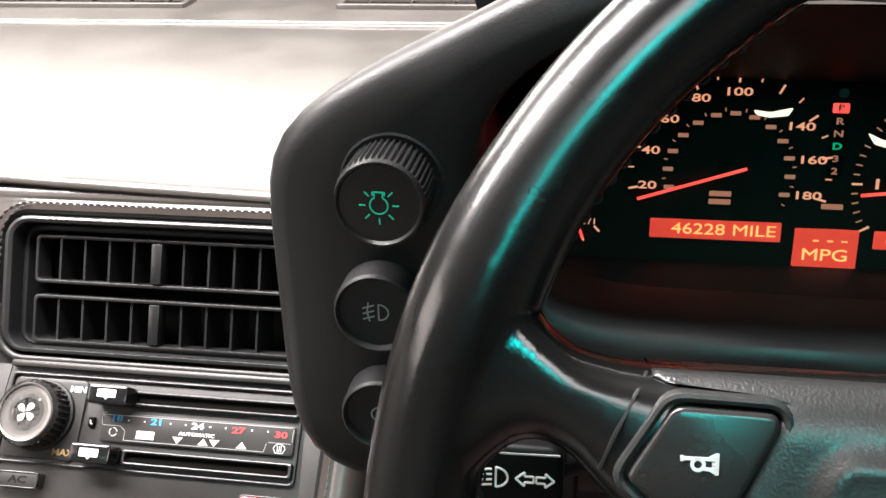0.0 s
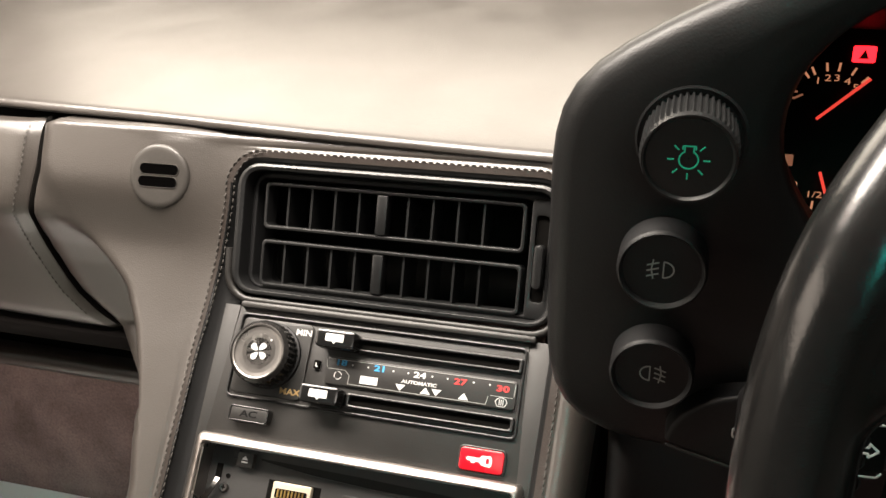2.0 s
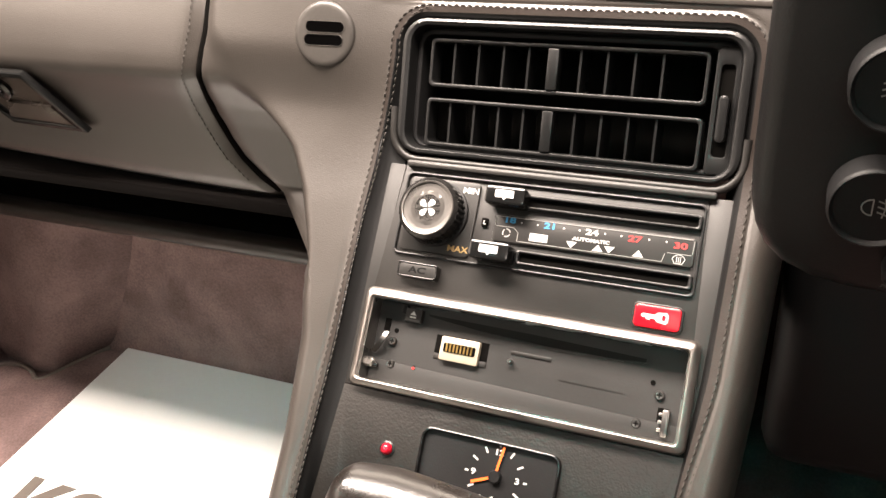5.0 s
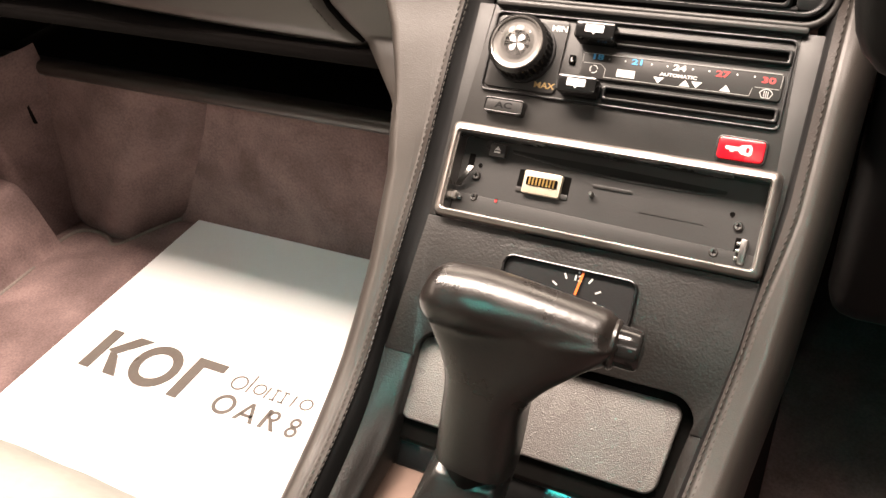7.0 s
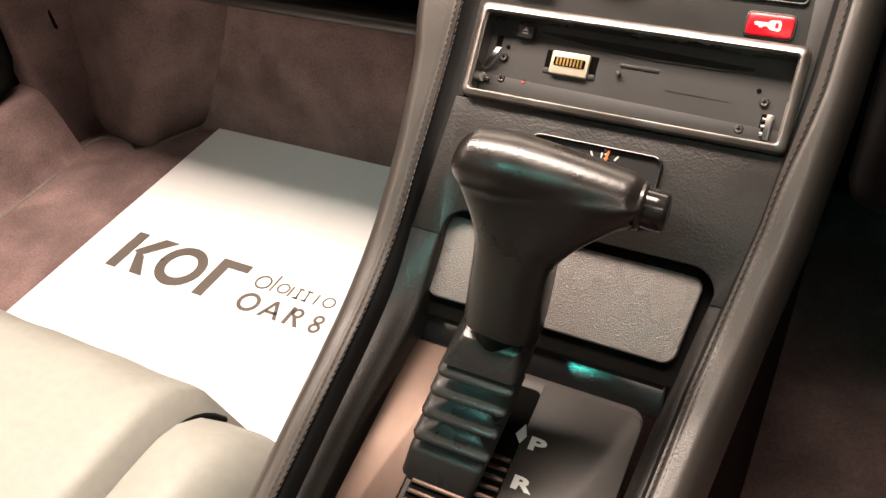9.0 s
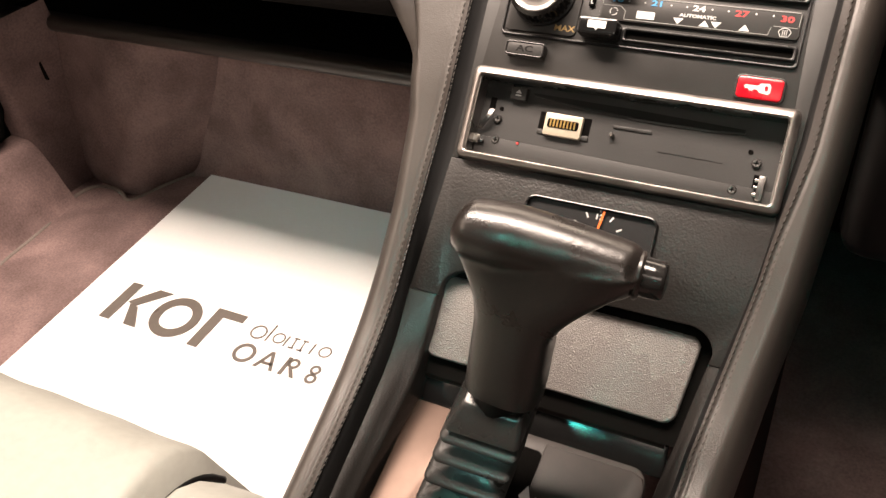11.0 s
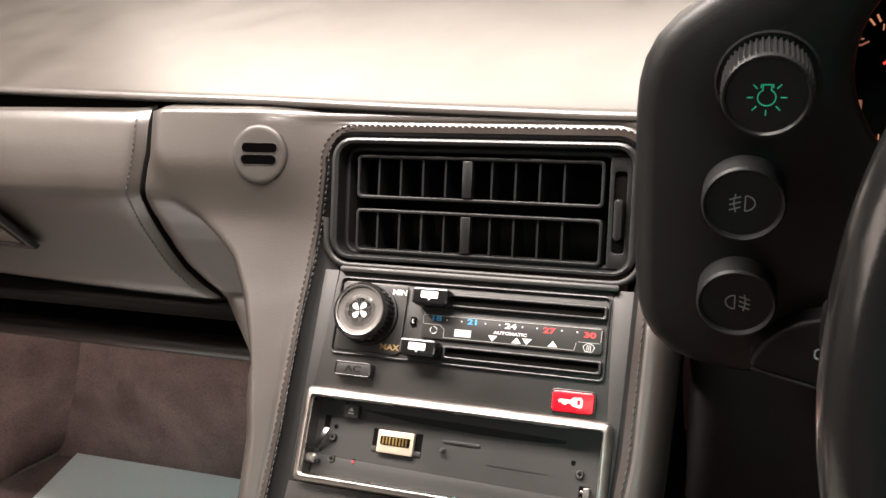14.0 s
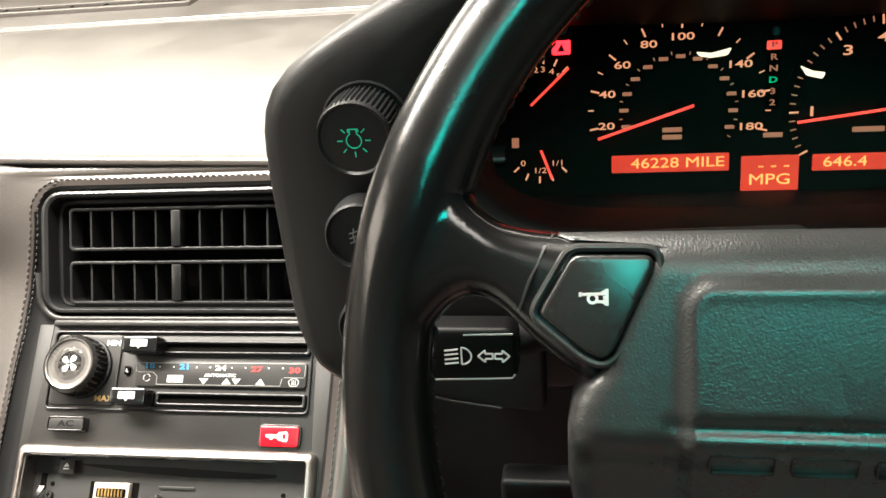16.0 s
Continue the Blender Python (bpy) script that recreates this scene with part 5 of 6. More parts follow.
def crossbar():
    rows = []
    a, b = Vector((-0.2090, 0.2740, 0.5100)), Vector((-0.1205, 0.2795, 0.4985))
    n = 30
    for k in range(n + 1):
        t = (k / n) ** 1.7
        c = a.lerp(b, t) + Vector((0, 0, 0.0016 * math.sin(math.pi * t)))
        r = 0.0138 + 0.0034 * smooth(0.0, 0.35, t) - 0.0042 * t
        end = min(1.0, math.sqrt(max(0.0, 1 - (1 - min(t / 0.15, 1.0)) ** 2)) + 0.05, math.sqrt(max(0.0, 1 - (1 - min((1 - t) / 0.05, 1.0)) ** 2)) + 0.75)
        rows.append([to_gate(c.x + 0.12 * r * math.sin(2 * math.pi * i / 28), c.y + r * 1.08 * end * math.cos(2 * math.pi * i / 28), c.z + r * end * math.sin(2 * math.pi * i / 28)) for i in range(28)])
    return loft(rows, True, True)


def fused(pieces, size, rounds):
    """One skin over overlapping pieces, with the joints between them rounded."""
    me = bpy.data.meshes.new("fused")
    whole = bmesh.new()
    for bm in pieces:
        bmesh.ops.recalc_face_normals(bm, faces=bm.faces)
        tmp = bpy.data.meshes.new("piece")
        bm.to_mesh(tmp)
        bm.free()
        whole.from_mesh(tmp)
        bpy.data.meshes.remove(tmp)
    whole.to_mesh(me)
    whole.free()
    ob = bpy.data.objects.new("fused", me)
    scene.collection.objects.link(ob)
    rem = ob.modifiers.new("skin", "REMESH")
    rem.mode, rem.voxel_size = "VOXEL", size
    sm = ob.modifiers.new("soften", "SMOOTH")
    sm.factor, sm.iterations = 0.5, rounds
    out = bpy.data.meshes.new_from_object(ob.evaluated_get(bpy.context.evaluated_depsgraph_get()))
    bpy.data.objects.remove(ob)
    for f in out.polygons:
        f.use_smooth = True
    return out


def grip_mesh():
    """The T-grip with the stem cut square above the boot."""
    me = fused([handle(), crossbar()], 0.0011, 22)
    bm = bmesh.new()
    bm.from_mesh(me)
    foot = to_gate(-0.1790, 0.2555, 0.4260)
    up = (to_gate(-0.1760, 0.2600, 0.4530) - foot).normalized()
    cutgeo = bmesh.ops.bisect_plane(bm, geom=bm.verts[:] + bm.edges[:] + bm.faces[:], plane_co=foot, plane_no=up, clear_inner=True)
    rim_edges = [e for e in cutgeo["geom_cut"] if isinstance(e, bmesh.types.BMEdge)]
    bmesh.ops.contextual_create(bm, geom=rim_edges)
    return bm


part("grip", grip_mesh(), LEATHER_GRIP, gate, "shiny worn brown-black leather T-grip", angle=75)
part("stem_collar", tube([to_gate(-0.1835, 0.2490, 0.398), to_gate(-0.1785, 0.2555, 0.4290)], [0.0148, 0.0148], 24), PLASTIC_DARK, gate, "dark collar under the grip")
lace_pts, lace_n = [], []
for k in range(17):
    cx, cy, cz, left, right, deep = stem_row(0.14 + 0.56 * k / 16)
    a = radians(-12)
    lace_pts.append(to_gate(cx + right * math.cos(a) - 0.0012, cy + deep * math.sin(a), cz - 0.05 * (right - 0.017)))
    lace_n.append(GATE.to_3x3().inverted() @ Vector((math.cos(a), math.sin(a), -0.2)).normalized())
tagged(part("grip_lacing", stitches(lace_pts, lace_n, 0.0040, 0.0032, 0.0018), LEATHER_BLACK, gate, "black lacing down the grip"), kind="stuff")
cap = [Vector(p) for p in ((-0.1215, 0.2794, 0.4988), (-0.1190, 0.2796, 0.4985))]
part("end_lip", tube([to_gate(*p) for p in (cap[0], cap[0].lerp(cap[1], 0.5), cap[1])], [0.0112, 0.0114, 0.0106], 24), LEATHER_GRIP, gate)
part("release_button", tube([to_gate(*p) for p in ((-0.1215, 0.2793, 0.4990), (-0.1150, 0.2797, 0.4982), (-0.1108, 0.2800, 0.4977), (-0.1094, 0.2801, 0.4975), (-0.1085, 0.2802, 0.4974), (-0.1082, 0.2802, 0.4974))], [0.0093, 0.0093, 0.0093, 0.0088, 0.0072, 0.0040], 24), PLASTIC_SATIN, gate, "black push button in the handle", angle=70)

# ---- paper floor cover ----
paper = thing("paper_floor_mat", pose(-0.589, 0.454, 0.1585), "white paper floor mat printed with brown-grey shapes", "paper mat")
PRINT = 0.946


def paper_sheet():
    rows = []
    for k in range(29):
        y = -0.36 + 0.560 * k / 28
        rows.append([(x, y, 0.0052 + 0.0006 * math.sin(9 * x + 4 * y) + 0.0022 * smooth(0.17, 0.20, y) * smooth(0.05, 0.18, x)) for x in [-0.172 + 0.37 * i / 24 for i in range(25)]])
    return loft(rows)


part("sheet", paper_sheet(), PAPER, paper, "white glossy paper sheet")


def slanted(x, y, w, h, s=0.16):
    return [(x, y), (x + w, y), (x + w + h * s, y + h), (x + h * s, y + h)]


def placed(x, y):
    """Print place on the sheet: the small upper word is drawn tighter, the lower one set to the side."""
    if x > 0.034 and y > -0.034:
        return 0.0465 + (x - 0.0362) * 0.775, y * PRINT
    return x * PRINT + (0.0075 if x > 0.034 else 0.0), y * PRINT


def print_shape(name, pts):
    part(name, prism([placed(x, y) for x, y in pts], 0.0040, 0.0062), INK, paper, "brown-grey printed shape")


def disc(cx, cy, r, r_in, n=28):
    cx, cy = placed(cx, cy)
    r, r_in = r * PRINT, r_in * PRINT
    o = [(cx + r * math.cos(2 * math.pi * k / n), cy + r * math.sin(2 * math.pi * k / n)) for k in range(n)]
    i = [(cx + r_in * math.cos(2 * math.pi * k / n), cy + r_in * math.sin(2 * math.pi * k / n)) for k in range(n)]
    part("printed_ring", ring(o, i, 0.0040, 0.0062), INK, paper, "brown-grey printed ring")


print_shape("printed_bar", slanted(-0.133, -0.064, 0.014, 0.058, 0.02))
print_shape("printed_wedge", [(-0.116, -0.034), (-0.092, -0.006), (-0.073, -0.006), (-0.104, -0.037)])
print_shape("printed_wedge", [(-0.1110, -0.0360), (-0.097, -0.064), (-0.080, -0.064), (-0.0990, -0.0372)])
disc(-0.046, -0.035, 0.0300, 0.0185)
print_shape("printed_bar", slanted(-0.008, -0.064, 0.013, 0.058, 0.02))
print_shape("printed_bar", slanted(0.006, -0.017, 0.026, 0.011, 0.02))
for cx in (0.046, 0.078, 0.148):
    disc(cx, -0.0215, 0.0098 if cx < 0.05 else 0.0075, 0.0076 if cx < 0.05 else 0.0055)
for x, h in ((0.061, 0.024), (0.0885, 0.015), (0.128, 0.015)):
    print_shape("printed_bar", slanted(x, -0.030, 0.0026, h, 0.02))
for x in (0.100, 0.113):
    print_shape("printed_bar", slanted(x - 0.003, -0.030, 0.008, 0.0022, 0.0))
    print_shape("printed_bar", slanted(x - 0.002, -0.0165, 0.008, 0.0022, 0.0))
    print_shape("printed_bar", [(x, -0.0165), (x + 0.0022, -0.0165), (x + 0.004, -0.030), (x + 0.0015, -0.030)])
disc(0.052, -0.052, 0.0130, 0.0088)
print_shape("printed_wedge", [(0.070, -0.064), (0.0745, -0.064), (0.0840, -0.040), (0.0800, -0.040)])
print_shape("printed_wedge", [(0.090, -0.064), (0.0945, -0.064), (0.0840, -0.040), (0.0815, -0.044)])
print_shape("printed_bar", slanted(0.076, -0.058, 0.014, 0.0036, 0.0))
print_shape("printed_bar", slanted(0.101, -0.064, 0.0046, 0.024, 0.02))
disc(0.111, -0.0465, 0.0068, 0.0034)
print_shape("printed_wedge", [(0.108, -0.053), (0.113, -0.053), (0.121, -0.064), (0.1155, -0.064)])
disc(0.1365, -0.0460, 0.0062, 0.0030)
disc(0.1375, -0.0575, 0.0066, 0.0032)

# ---- passenger seat ----
seat = thing("passenger_seat", pose(-0.60, -0.05, 0.13), "pale grey-green leather passenger seat with a side bolster", "seat")


def cushion(x0, x1, y0, y1, z0, z1, r, puff, n=44, rl=None, rr=None):
    """An upholstered pad with rolled edges and a swelling top."""
    rows = []
    for j in range(n + 1):
        v = j / n
        row = []
        for i in range(n + 1):
            u = i / n
            ex = min(u, 1 - u) * (x1 - x0)
            ey = (1 - v) * (y1 - y0)
            rs = (rl if u < 0.5 else rr) or r
            fx = math.sqrt(max(0.0, 1 - (1 - min(ex / rs, 1)) ** 2))
            fy = math.sqrt(max(0.0, 1 - (1 - min(ey / (r * 1.5), 1)) ** 2))
            x = x0 + (x1 - x0) * u
            y = y0 + (y1 - y0) * v
            z = z0 + (z1 - z0) * fx * fy + puff * math.sin(math.pi * u) * smooth(0.0, 0.12, ey)
            z += 0.0012 * math.sin(38 * x + 60 * y) * math.sin(math.pi * u) + 0.0010 * math.sin(90 * x - 30 * y) * smooth(0.10, 0.03, ey)
            row.append((x, y, z))
        rows.append(row)
    return loft(rows)


part("cushion_base", box(0.06, -0.075, 0.075, 0.56, 0.66, 0.10, 0.03, 3), LEATHER_SEAT, seat)
part("centre_cushion", cushion(-0.26, 0.199, -0.45, 0.303, 0.08, 0.180, 0.040, 0.012, rr=0.014), LEATHER_SEAT, seat, "creased pale leather centre cushion", angle=80)
part("side_bolster", cushion(0.203, 0.292, -0.45, 0.290, 0.06, 0.186, 0.045, 0.006, rl=0.014), LEATHER_SEAT, seat, "plump pale leather side bolster", angle=80)
# dark tube laid in the valley as the shade of the crease
part("crease_shade", tube([(0.2010, y, 0.092 + 0.070 * math.sqrt(max(0.0, 1 - (1 - min((0.29 - y) / 0.06, 1)) ** 2))) for y in [-0.40 + 0.0345 * k for k in range(16)] + [0.15 + 0.007 * k for k in range(20)]], 0.0030, 10), PLASTIC_DARK, seat, "dark tube drawing the crease shade beside the bolster")
part("outer_bolster", cushion(-0.36, -0.255, -0.45, 0.278, 0.06, 0.190, 0.045, 0.006), LEATHER_SEAT, seat, angle=80)

# ---- instrument binnacle ----
half = [(-0.0530, -0.045), (-0.0525, 0.040), (-0.0515, 0.050), (-0.0490, 0.0590), (-0.0440, 0.0670), (-0.034, 0.0750), (-0.010, 0.0895), (0.0122, 0.1015), (0.028, 0.1100), (0.06, 0.124), (0.10, 0.134), (0.18, 0.138)]
under = [(0.18, -0.085), (0.067, -0.0850), (0.028, -0.0865), (0.0025, -0.0895), (-0.02, -0.0885), (-0.033, -0.0850), (-0.042, -0.0795), (-0.0485, -0.0710), (-0.0520, -0.0580)]
half = [(x - 0.0055 * smooth(0.02, -0.03, x), y) for x, y in half]
under = [(x - 0.0055 * smooth(0.02, -0.03, x), y) for x, y in under]
outline = half + [(0.36 - x, y) for x, y in half[-2::-1]] + [(0.36 - x, y) for x, y in under[::-1][:-1]] + under
win_h = [(0.0330, 0.0180), (0.0240, 0.0320), (0.0190, 0.0480), (0.0200, 0.0640), (0.0255, 0.0770), (0.0420, 0.0930), (0.08, 0.107), (0.18, 0.115)]
win_u = [(0.18, -0.008), (0.075, -0.007), (0.052, -0.002), (0.041, 0.0060)]
window = win_h + [(0.36 - x, y) for x, y in win_h[-2::-1]] + [(0.36 - x, y) for x, y in win_u[::-1][:-1]] + win_u


def polar(pts, c, n=128):
    """The outline met by n even rays from c."""
    out = []
    for k in range(n):
        a = 2 * math.pi * k / n
        d = Vector((math.cos(a), math.sin(a)))
        best = 0.0
        for i in range(len(pts)):
            p, q = Vector(pts[i]) - c, Vector(pts[(i + 1) % len(pts)]) - c
            e = q - p
            den = d.x * e.y - d.y * e.x
            if abs(den) < 1e-12:
                continue
            t = (p.x * e.y - p.y * e.x) / den
            u = (p.x * d.y - p.y * d.x) / den
            if t > 0 and -1e-9 <= u <= 1 + 1e-9:
                best = max(best, t)
        out.append((c.x + d.x * best, c.y + d.y * best))
    return out


def relax(pts, times=3):
    for _ in range(times):
        pts = [((pts[i - 1][0] + 2 * p[0] + pts[(i + 1) % len(pts)][0]) / 4, (pts[i - 1][1] + 2 * p[1] + pts[(i + 1) % len(pts)][1]) / 4) for i, p in enumerate(pts)]
    return pts


binn = thing("instrument_binnacle", POD, "black leather instrument binnacle with a switch pod", "binnacle")
CEN = Vector((0.18, 0.045))
o_ = relax(polar(outline, CEN, 160), 2)
w_ = relax(polar(window, CEN, 160), 2)
SINK = [(0.0, 0.0), (0.02, 0.001), (0.048, 0.003), (0.07, 0.014), (0.145, 0.055)]
loops = []
for ins, z in ((0.060, -0.20), (0.038, -0.10), (0.0085, -0.030), (0.0022, -0.016), (0.0003, -0.0095), (0.0006, -0.0060), (0.0024, -0.0028), (0.0055, -0.0006), (0.009, 0.0004)):
    loops.append([(x, y, z) for x, y in inset(o_, ins)])
for t, z in ((0.25, 0.0015), (0.45, 0.0015), (0.65, 0.0012), (0.85, 0.0010), (0.96, -0.0005)):
    lo_ = [((1 - t) * a[0] + t * b[0], (1 - t) * a[1] + t * b[1]) for a, b in zip(inset(o_, 0.009), w_)]
    loops.append([(x, y, z) for x, y in lo_])
for ins, z in ((0.0, -0.004), (-0.001, -0.02), (-0.002, -0.048), (-0.004, -0.07), (-0.008, -0.145)):
    loops.append([(x, y - table(SINK, -z)[0] * smooth(0.030, 0.008, y), z) for x, y in inset(w_, ins)])
part("hood", loft(loops, True), LEATHER_BLACK, binn, "black leather hood and pod", angle=70)


def symbol_lamp(r):
    s = arc(0, -0.0004, 0.0030, 115, 425, 14) + [((-0.0014, 0.0024), (-0.0014, 0.0042)), ((0.0014, 0.0024), (0.0014, 0.0042)), ((-0.0020, 0.0042), (0.0020, 0.0042)), ((-0.0020, 0.0042), (-0.0020, 0.0030)), ((0.0020, 0.0042), (0.0020, 0.0030))]
    for a in (-90, -45, 0, 45, 135, 180, 225):
        s.append(((0.0045 * math.cos(radians(a)), -0.0004 + 0.0045 * math.sin(radians(a))), (0.0066 * math.cos(radians(a)), -0.0004 + 0.0066 * math.sin(radians(a)))))
    return s


def symbol_fog(flip):
    s = arc(0.0006, 0, 0.0036, -90, 90, 8, 0.0032) + [((0.0006, -0.0032), (0.0006, 0.0032))]
    for y in (-0.0022, 0.0, 0.0022):
        s.append(((-0.0052, y - 0.0008), (-0.0010, y + 0.0006)))
    s += [((-0.0030, 0.0038), (-0.0036, 0.0)), ((-0.0036, 0.0), (-0.0028, -0.0038))]
    return [((-a[0], a[1]), (-b[0], b[1])) for a, b in s] if flip else s


part("switch_bezel", lathe([(0.0186, -0.004), (0.0186, 0.0001), (0.0178, 0.0004), (0.0165, -0.0004), (0.0162, -0.003)], 48), PLASTIC_SOFT, binn, m=pose(-0.0095, 0.0480, 0.0016))
k1 = grip_knob(0.0157, 0.0222, 46, binn, PLASTIC, pose(-0.0098, 0.0487, 0.0), 0.0143)
k1.name = "light_switch"
tagged(k1, "ribbed black light switch with a green lamp symbol")
part("lamp_symbol", bars(symbol_lamp(1), 0.00045, 0.0213), GREEN_GLOW, k1, "green lamp symbol")
for cx, cy, fl in ((-0.0150, 0.0030, False), (-0.0153, -0.0415, True)):
    kb = part("fog_switch", lathe([(0.0157, -0.002), (0.0157, 0.0105), (0.0154, 0.0118), (0.0147, 0.0124), (0.0140, 0.0118), (0.0134, 0.0106), (0.006, 0.0102), (0.0002, 0.0102)], 48), PLASTIC_SOFT, binn, "round black fog light switch", m=pose(cx, cy, 0.0015))
    part("fog_symbol", bars(symbol_fog(fl), 0.0005, 0.0103), LINEPRINT, kb, "grey fog lamp symbol")

# ---- instrument cluster ----
clus = thing("instrument_cluster", DIAL @ pose(0.18, -0.055, 0), "black instrument cluster with glowing amber dials and red needles", "instruments")
DX, DY = -0.18, 0.055
part("dial_panel", prism([(-0.170, -0.005), (0.170, -0.005), (0.170, 0.135), (-0.170, 0.135)], -0.008, -0.0012), DIAL_BLACK, clus, "matt black dial panel")
part("upper_baffle", loft([[(x, 0.100 + 0.004 * smooth(0, 0.17, abs(x)) + 0.030 * t, 0.001 + 0.085 * t) for x in [-0.17 + 0.02 * i for i in range(18)]] for t in (0.0, 0.25, 0.5, 0.75, 1.0)]), PLASTIC_SOFT, clus, "black baffle above the dials")


def radial(cx, cy, a, r0, r1):
    a = radians(a)
    return ((cx + r0 * math.cos(a), cy + r0 * math.sin(a)), (cx + r1 * math.cos(a), cy + r1 * math.sin(a)))


def dial(name, cx, cy, a0, a1, marks, minor, rl, rt, size, needle, label):
    d = part(name, lathe([(rt + 0.004, -0.0014), (rt + 0.004, -0.0008), (0.001, -0.0008)], 64), DIAL_BLACK, clus, label, m=pose(cx + DX, cy + DY, 0))
    n = len(marks)
    for i, s in enumerate(marks):
        a = a0 + (a1 - a0) * i / (n - 1)
        part("long_mark", bars([radial(0, 0, a, rt - 0.0048, rt)], 0.0010, -0.0007), AMBER_GLOW, d)
        if s:
            letters("numeral", s, size, rl * math.cos(radians(a)), rl * math.sin(radians(a)), -0.0004, AMBER_GLOW, d, 1.7, 0.00008)
        if i < n - 1:
            for k in range(1, minor + 1):
                b = a + (a1 - a0) / (n - 1) * k / (minor + 1)
                part("short_mark", bars([radial(0, 0, b, rt - 0.0030, rt)], 0.0007, -0.0007), AMBER_DIM if minor > 2 else AMBER_GLOW, d)
    a, back, tip, w = needle
    part("needle", bars([radial(0, 0, a, -back, tip)], w, 0.0022, 0.0008), NEEDLE_GLOW, d, "glowing red needle")
    part("needle_hub", lathe([(0.0055, -0.0008), (0.0055, 0.0018), (0.0045, 0.0022), (0.0002, 0.0022)], 28), DIAL_BLACK, d)
    return d


sp = dial("speedometer", 0.1275, 0.0, 191, -15, ["20", "40", "60", "80", "100", "", "140", "160", "180"], 1, 0.0392, 0.0485, 0.0054, (198, 0.0085, 0.0455, 0.0014), "speedometer with amber numerals")
for i in range(13):
    a = 196 - 18 * i
    part("inner_numeral_bar", prism(rrect(0.0290 * math.cos(radians(a)), 0.0290 * math.sin(radians(a)), 0.0050, 0.0020, 0.0004), -0.0008, -0.0005), AMBER_DIM, sp)
    part("inner_mark", bars([radial(0, 0, a - 9, 0.0300, 0.0318)], 0.0006, -0.0007), AMBER_DIM, sp)
for y in (-0.0105, -0.0145):
    part("caption_bar", prism(rrect(-0.003, y, 0.0105, 0.0026, 0.0004), -0.0008, -0.0005), AMBER_DIM, sp)
part("maker_bar", prism(rrect(0.0500, -0.0150, 0.0100, 0.0026, 0.0004), -0.0008, -0.0005), AMBER_DIM, sp)
tac = dial("rev_counter", 0.2338, -0.003, 209, 10, ["", "1", "", "3", "4", "5", "6", "7"], 4, 0.0370, 0.0485, 0.0072, (187, 0.0085, 0.0450, 0.0014), "rev counter with amber numerals")
part("caption_bar", prism(rrect(-0.008, -0.0105, 0.0160, 0.0028, 0.0004), -0.0008, -0.0005), AMBER_DIM, tac)
for s, v, m_ in (("P", 0.0325, WHITE), ("R", 0.0262, AMBER_DIM), ("N", 0.0203, AMBER_DIM), ("D", 0.0143, GATE_GREEN), ("3", 0.0083, AMBER_DIM), ("2", 0.0023, AMBER_DIM)):
    g = part("gear_window", prism(rrect(0.1765 + DX, v + DY, 0.0074, 0.0046, 0.0006), -0.0012, -0.0008), NEEDLE_GLOW if s == "P" else DARK, clus)
    letters("gear_mark", s, 0.0044, 0.1765 + DX, v + DY, -0.0005, m_, g, 1.4, 0.0001)
part("gear_sensor", lathe([(0.0022, -0.0012), (0.0022, -0.0006)], 16), PANEL, clus, m=pose(0.1770 + DX, 0.0395 + DY, 0))


def display(x0, x1, y0, y1, lines, size):
    d = part("display", prism(rrect((x0 + x1) / 2 + DX, (y0 + y1) / 2 + DY, x1 - x0, y1 - y0, 0.0006), -0.0012, -0.0007), LCD_GLOW, clus, "glowing orange display")
    for s, x, y in lines:
        letters("readout", s, size, x + DX, y + DY, -0.0004, LCD_TEXT, d, 1.32, 0.0)


display(0.0917, 0.1551, -0.0338, -0.0240, [("46228 MILE", 0.1275, -0.0289)], 0.0080)
display(0.1615, 0.1916, -0.0455, -0.0262, [("- - -", 0.1785, -0.0315), ("MPG", 0.1765, -0.0395)], 0.0084)
display(0.1984, 0.2620, -0.0352, -0.0262, [("646.4", 0.2150, -0.0307)], 0.0078)


def small_dial(cx, cy, marks, r, needle, label):
    d = part("small_gauge", lathe([(0.0140, -0.0014), (0.0140, -0.0009), (0.001, -0.0009)], 40), DIAL_BLACK, clus, label, m=pose(cx + DX, cy + DY, 0))
    for a, s in marks:
        part("mark", bars([radial(0, 0, a, r - 0.0040, r)], 0.0010, -0.0008), AMBER_GLOW, d)
        if s:
            letters("numeral", s, 0.0044, (r - 0.0072) * math.cos(radians(a)), (r - 0.0072) * math.sin(radians(a)), -0.0005, AMBER_GLOW, d, 1.4)
    a, back, tip = needle
    part("needle", bars([radial(0, 0, a, -back, tip)], 0.0013, 0.0016, 0.0006), NEEDLE_GLOW, d, "glowing red needle")
    part("needle_hub", lathe([(0.0040, -0.0009), (0.0040, 0.0012), (0.0002, 0.0014)], 24), DIAL_BLACK, d)
    return d


oil = small_dial(0.0530, 0.0110, [(128, ""), (118, "1"), (100, "2"), (84, "3"), (64, "4"), (45, "5")], 0.0215, (43, 0.0075, 0.0215), "small oil pressure gauge")
part("oil_can_mark", bars([((-0.0205, 0.006), (-0.0165, 0.004)), ((-0.0165, 0.004), (-0.0125, 0.006)), ((-0.0165, 0.0072), (-0.0150, 0.0072))], 0.0010, -0.0008), AMBER_DIM, oil)
fuel = small_dial(0.0520, -0.0180, [(222, "0"), (245, ""), (268, "1/2"), (290, ""), (316, "1/1")], 0.0205, (290, -0.0015, 0.0190), "small fuel gauge")
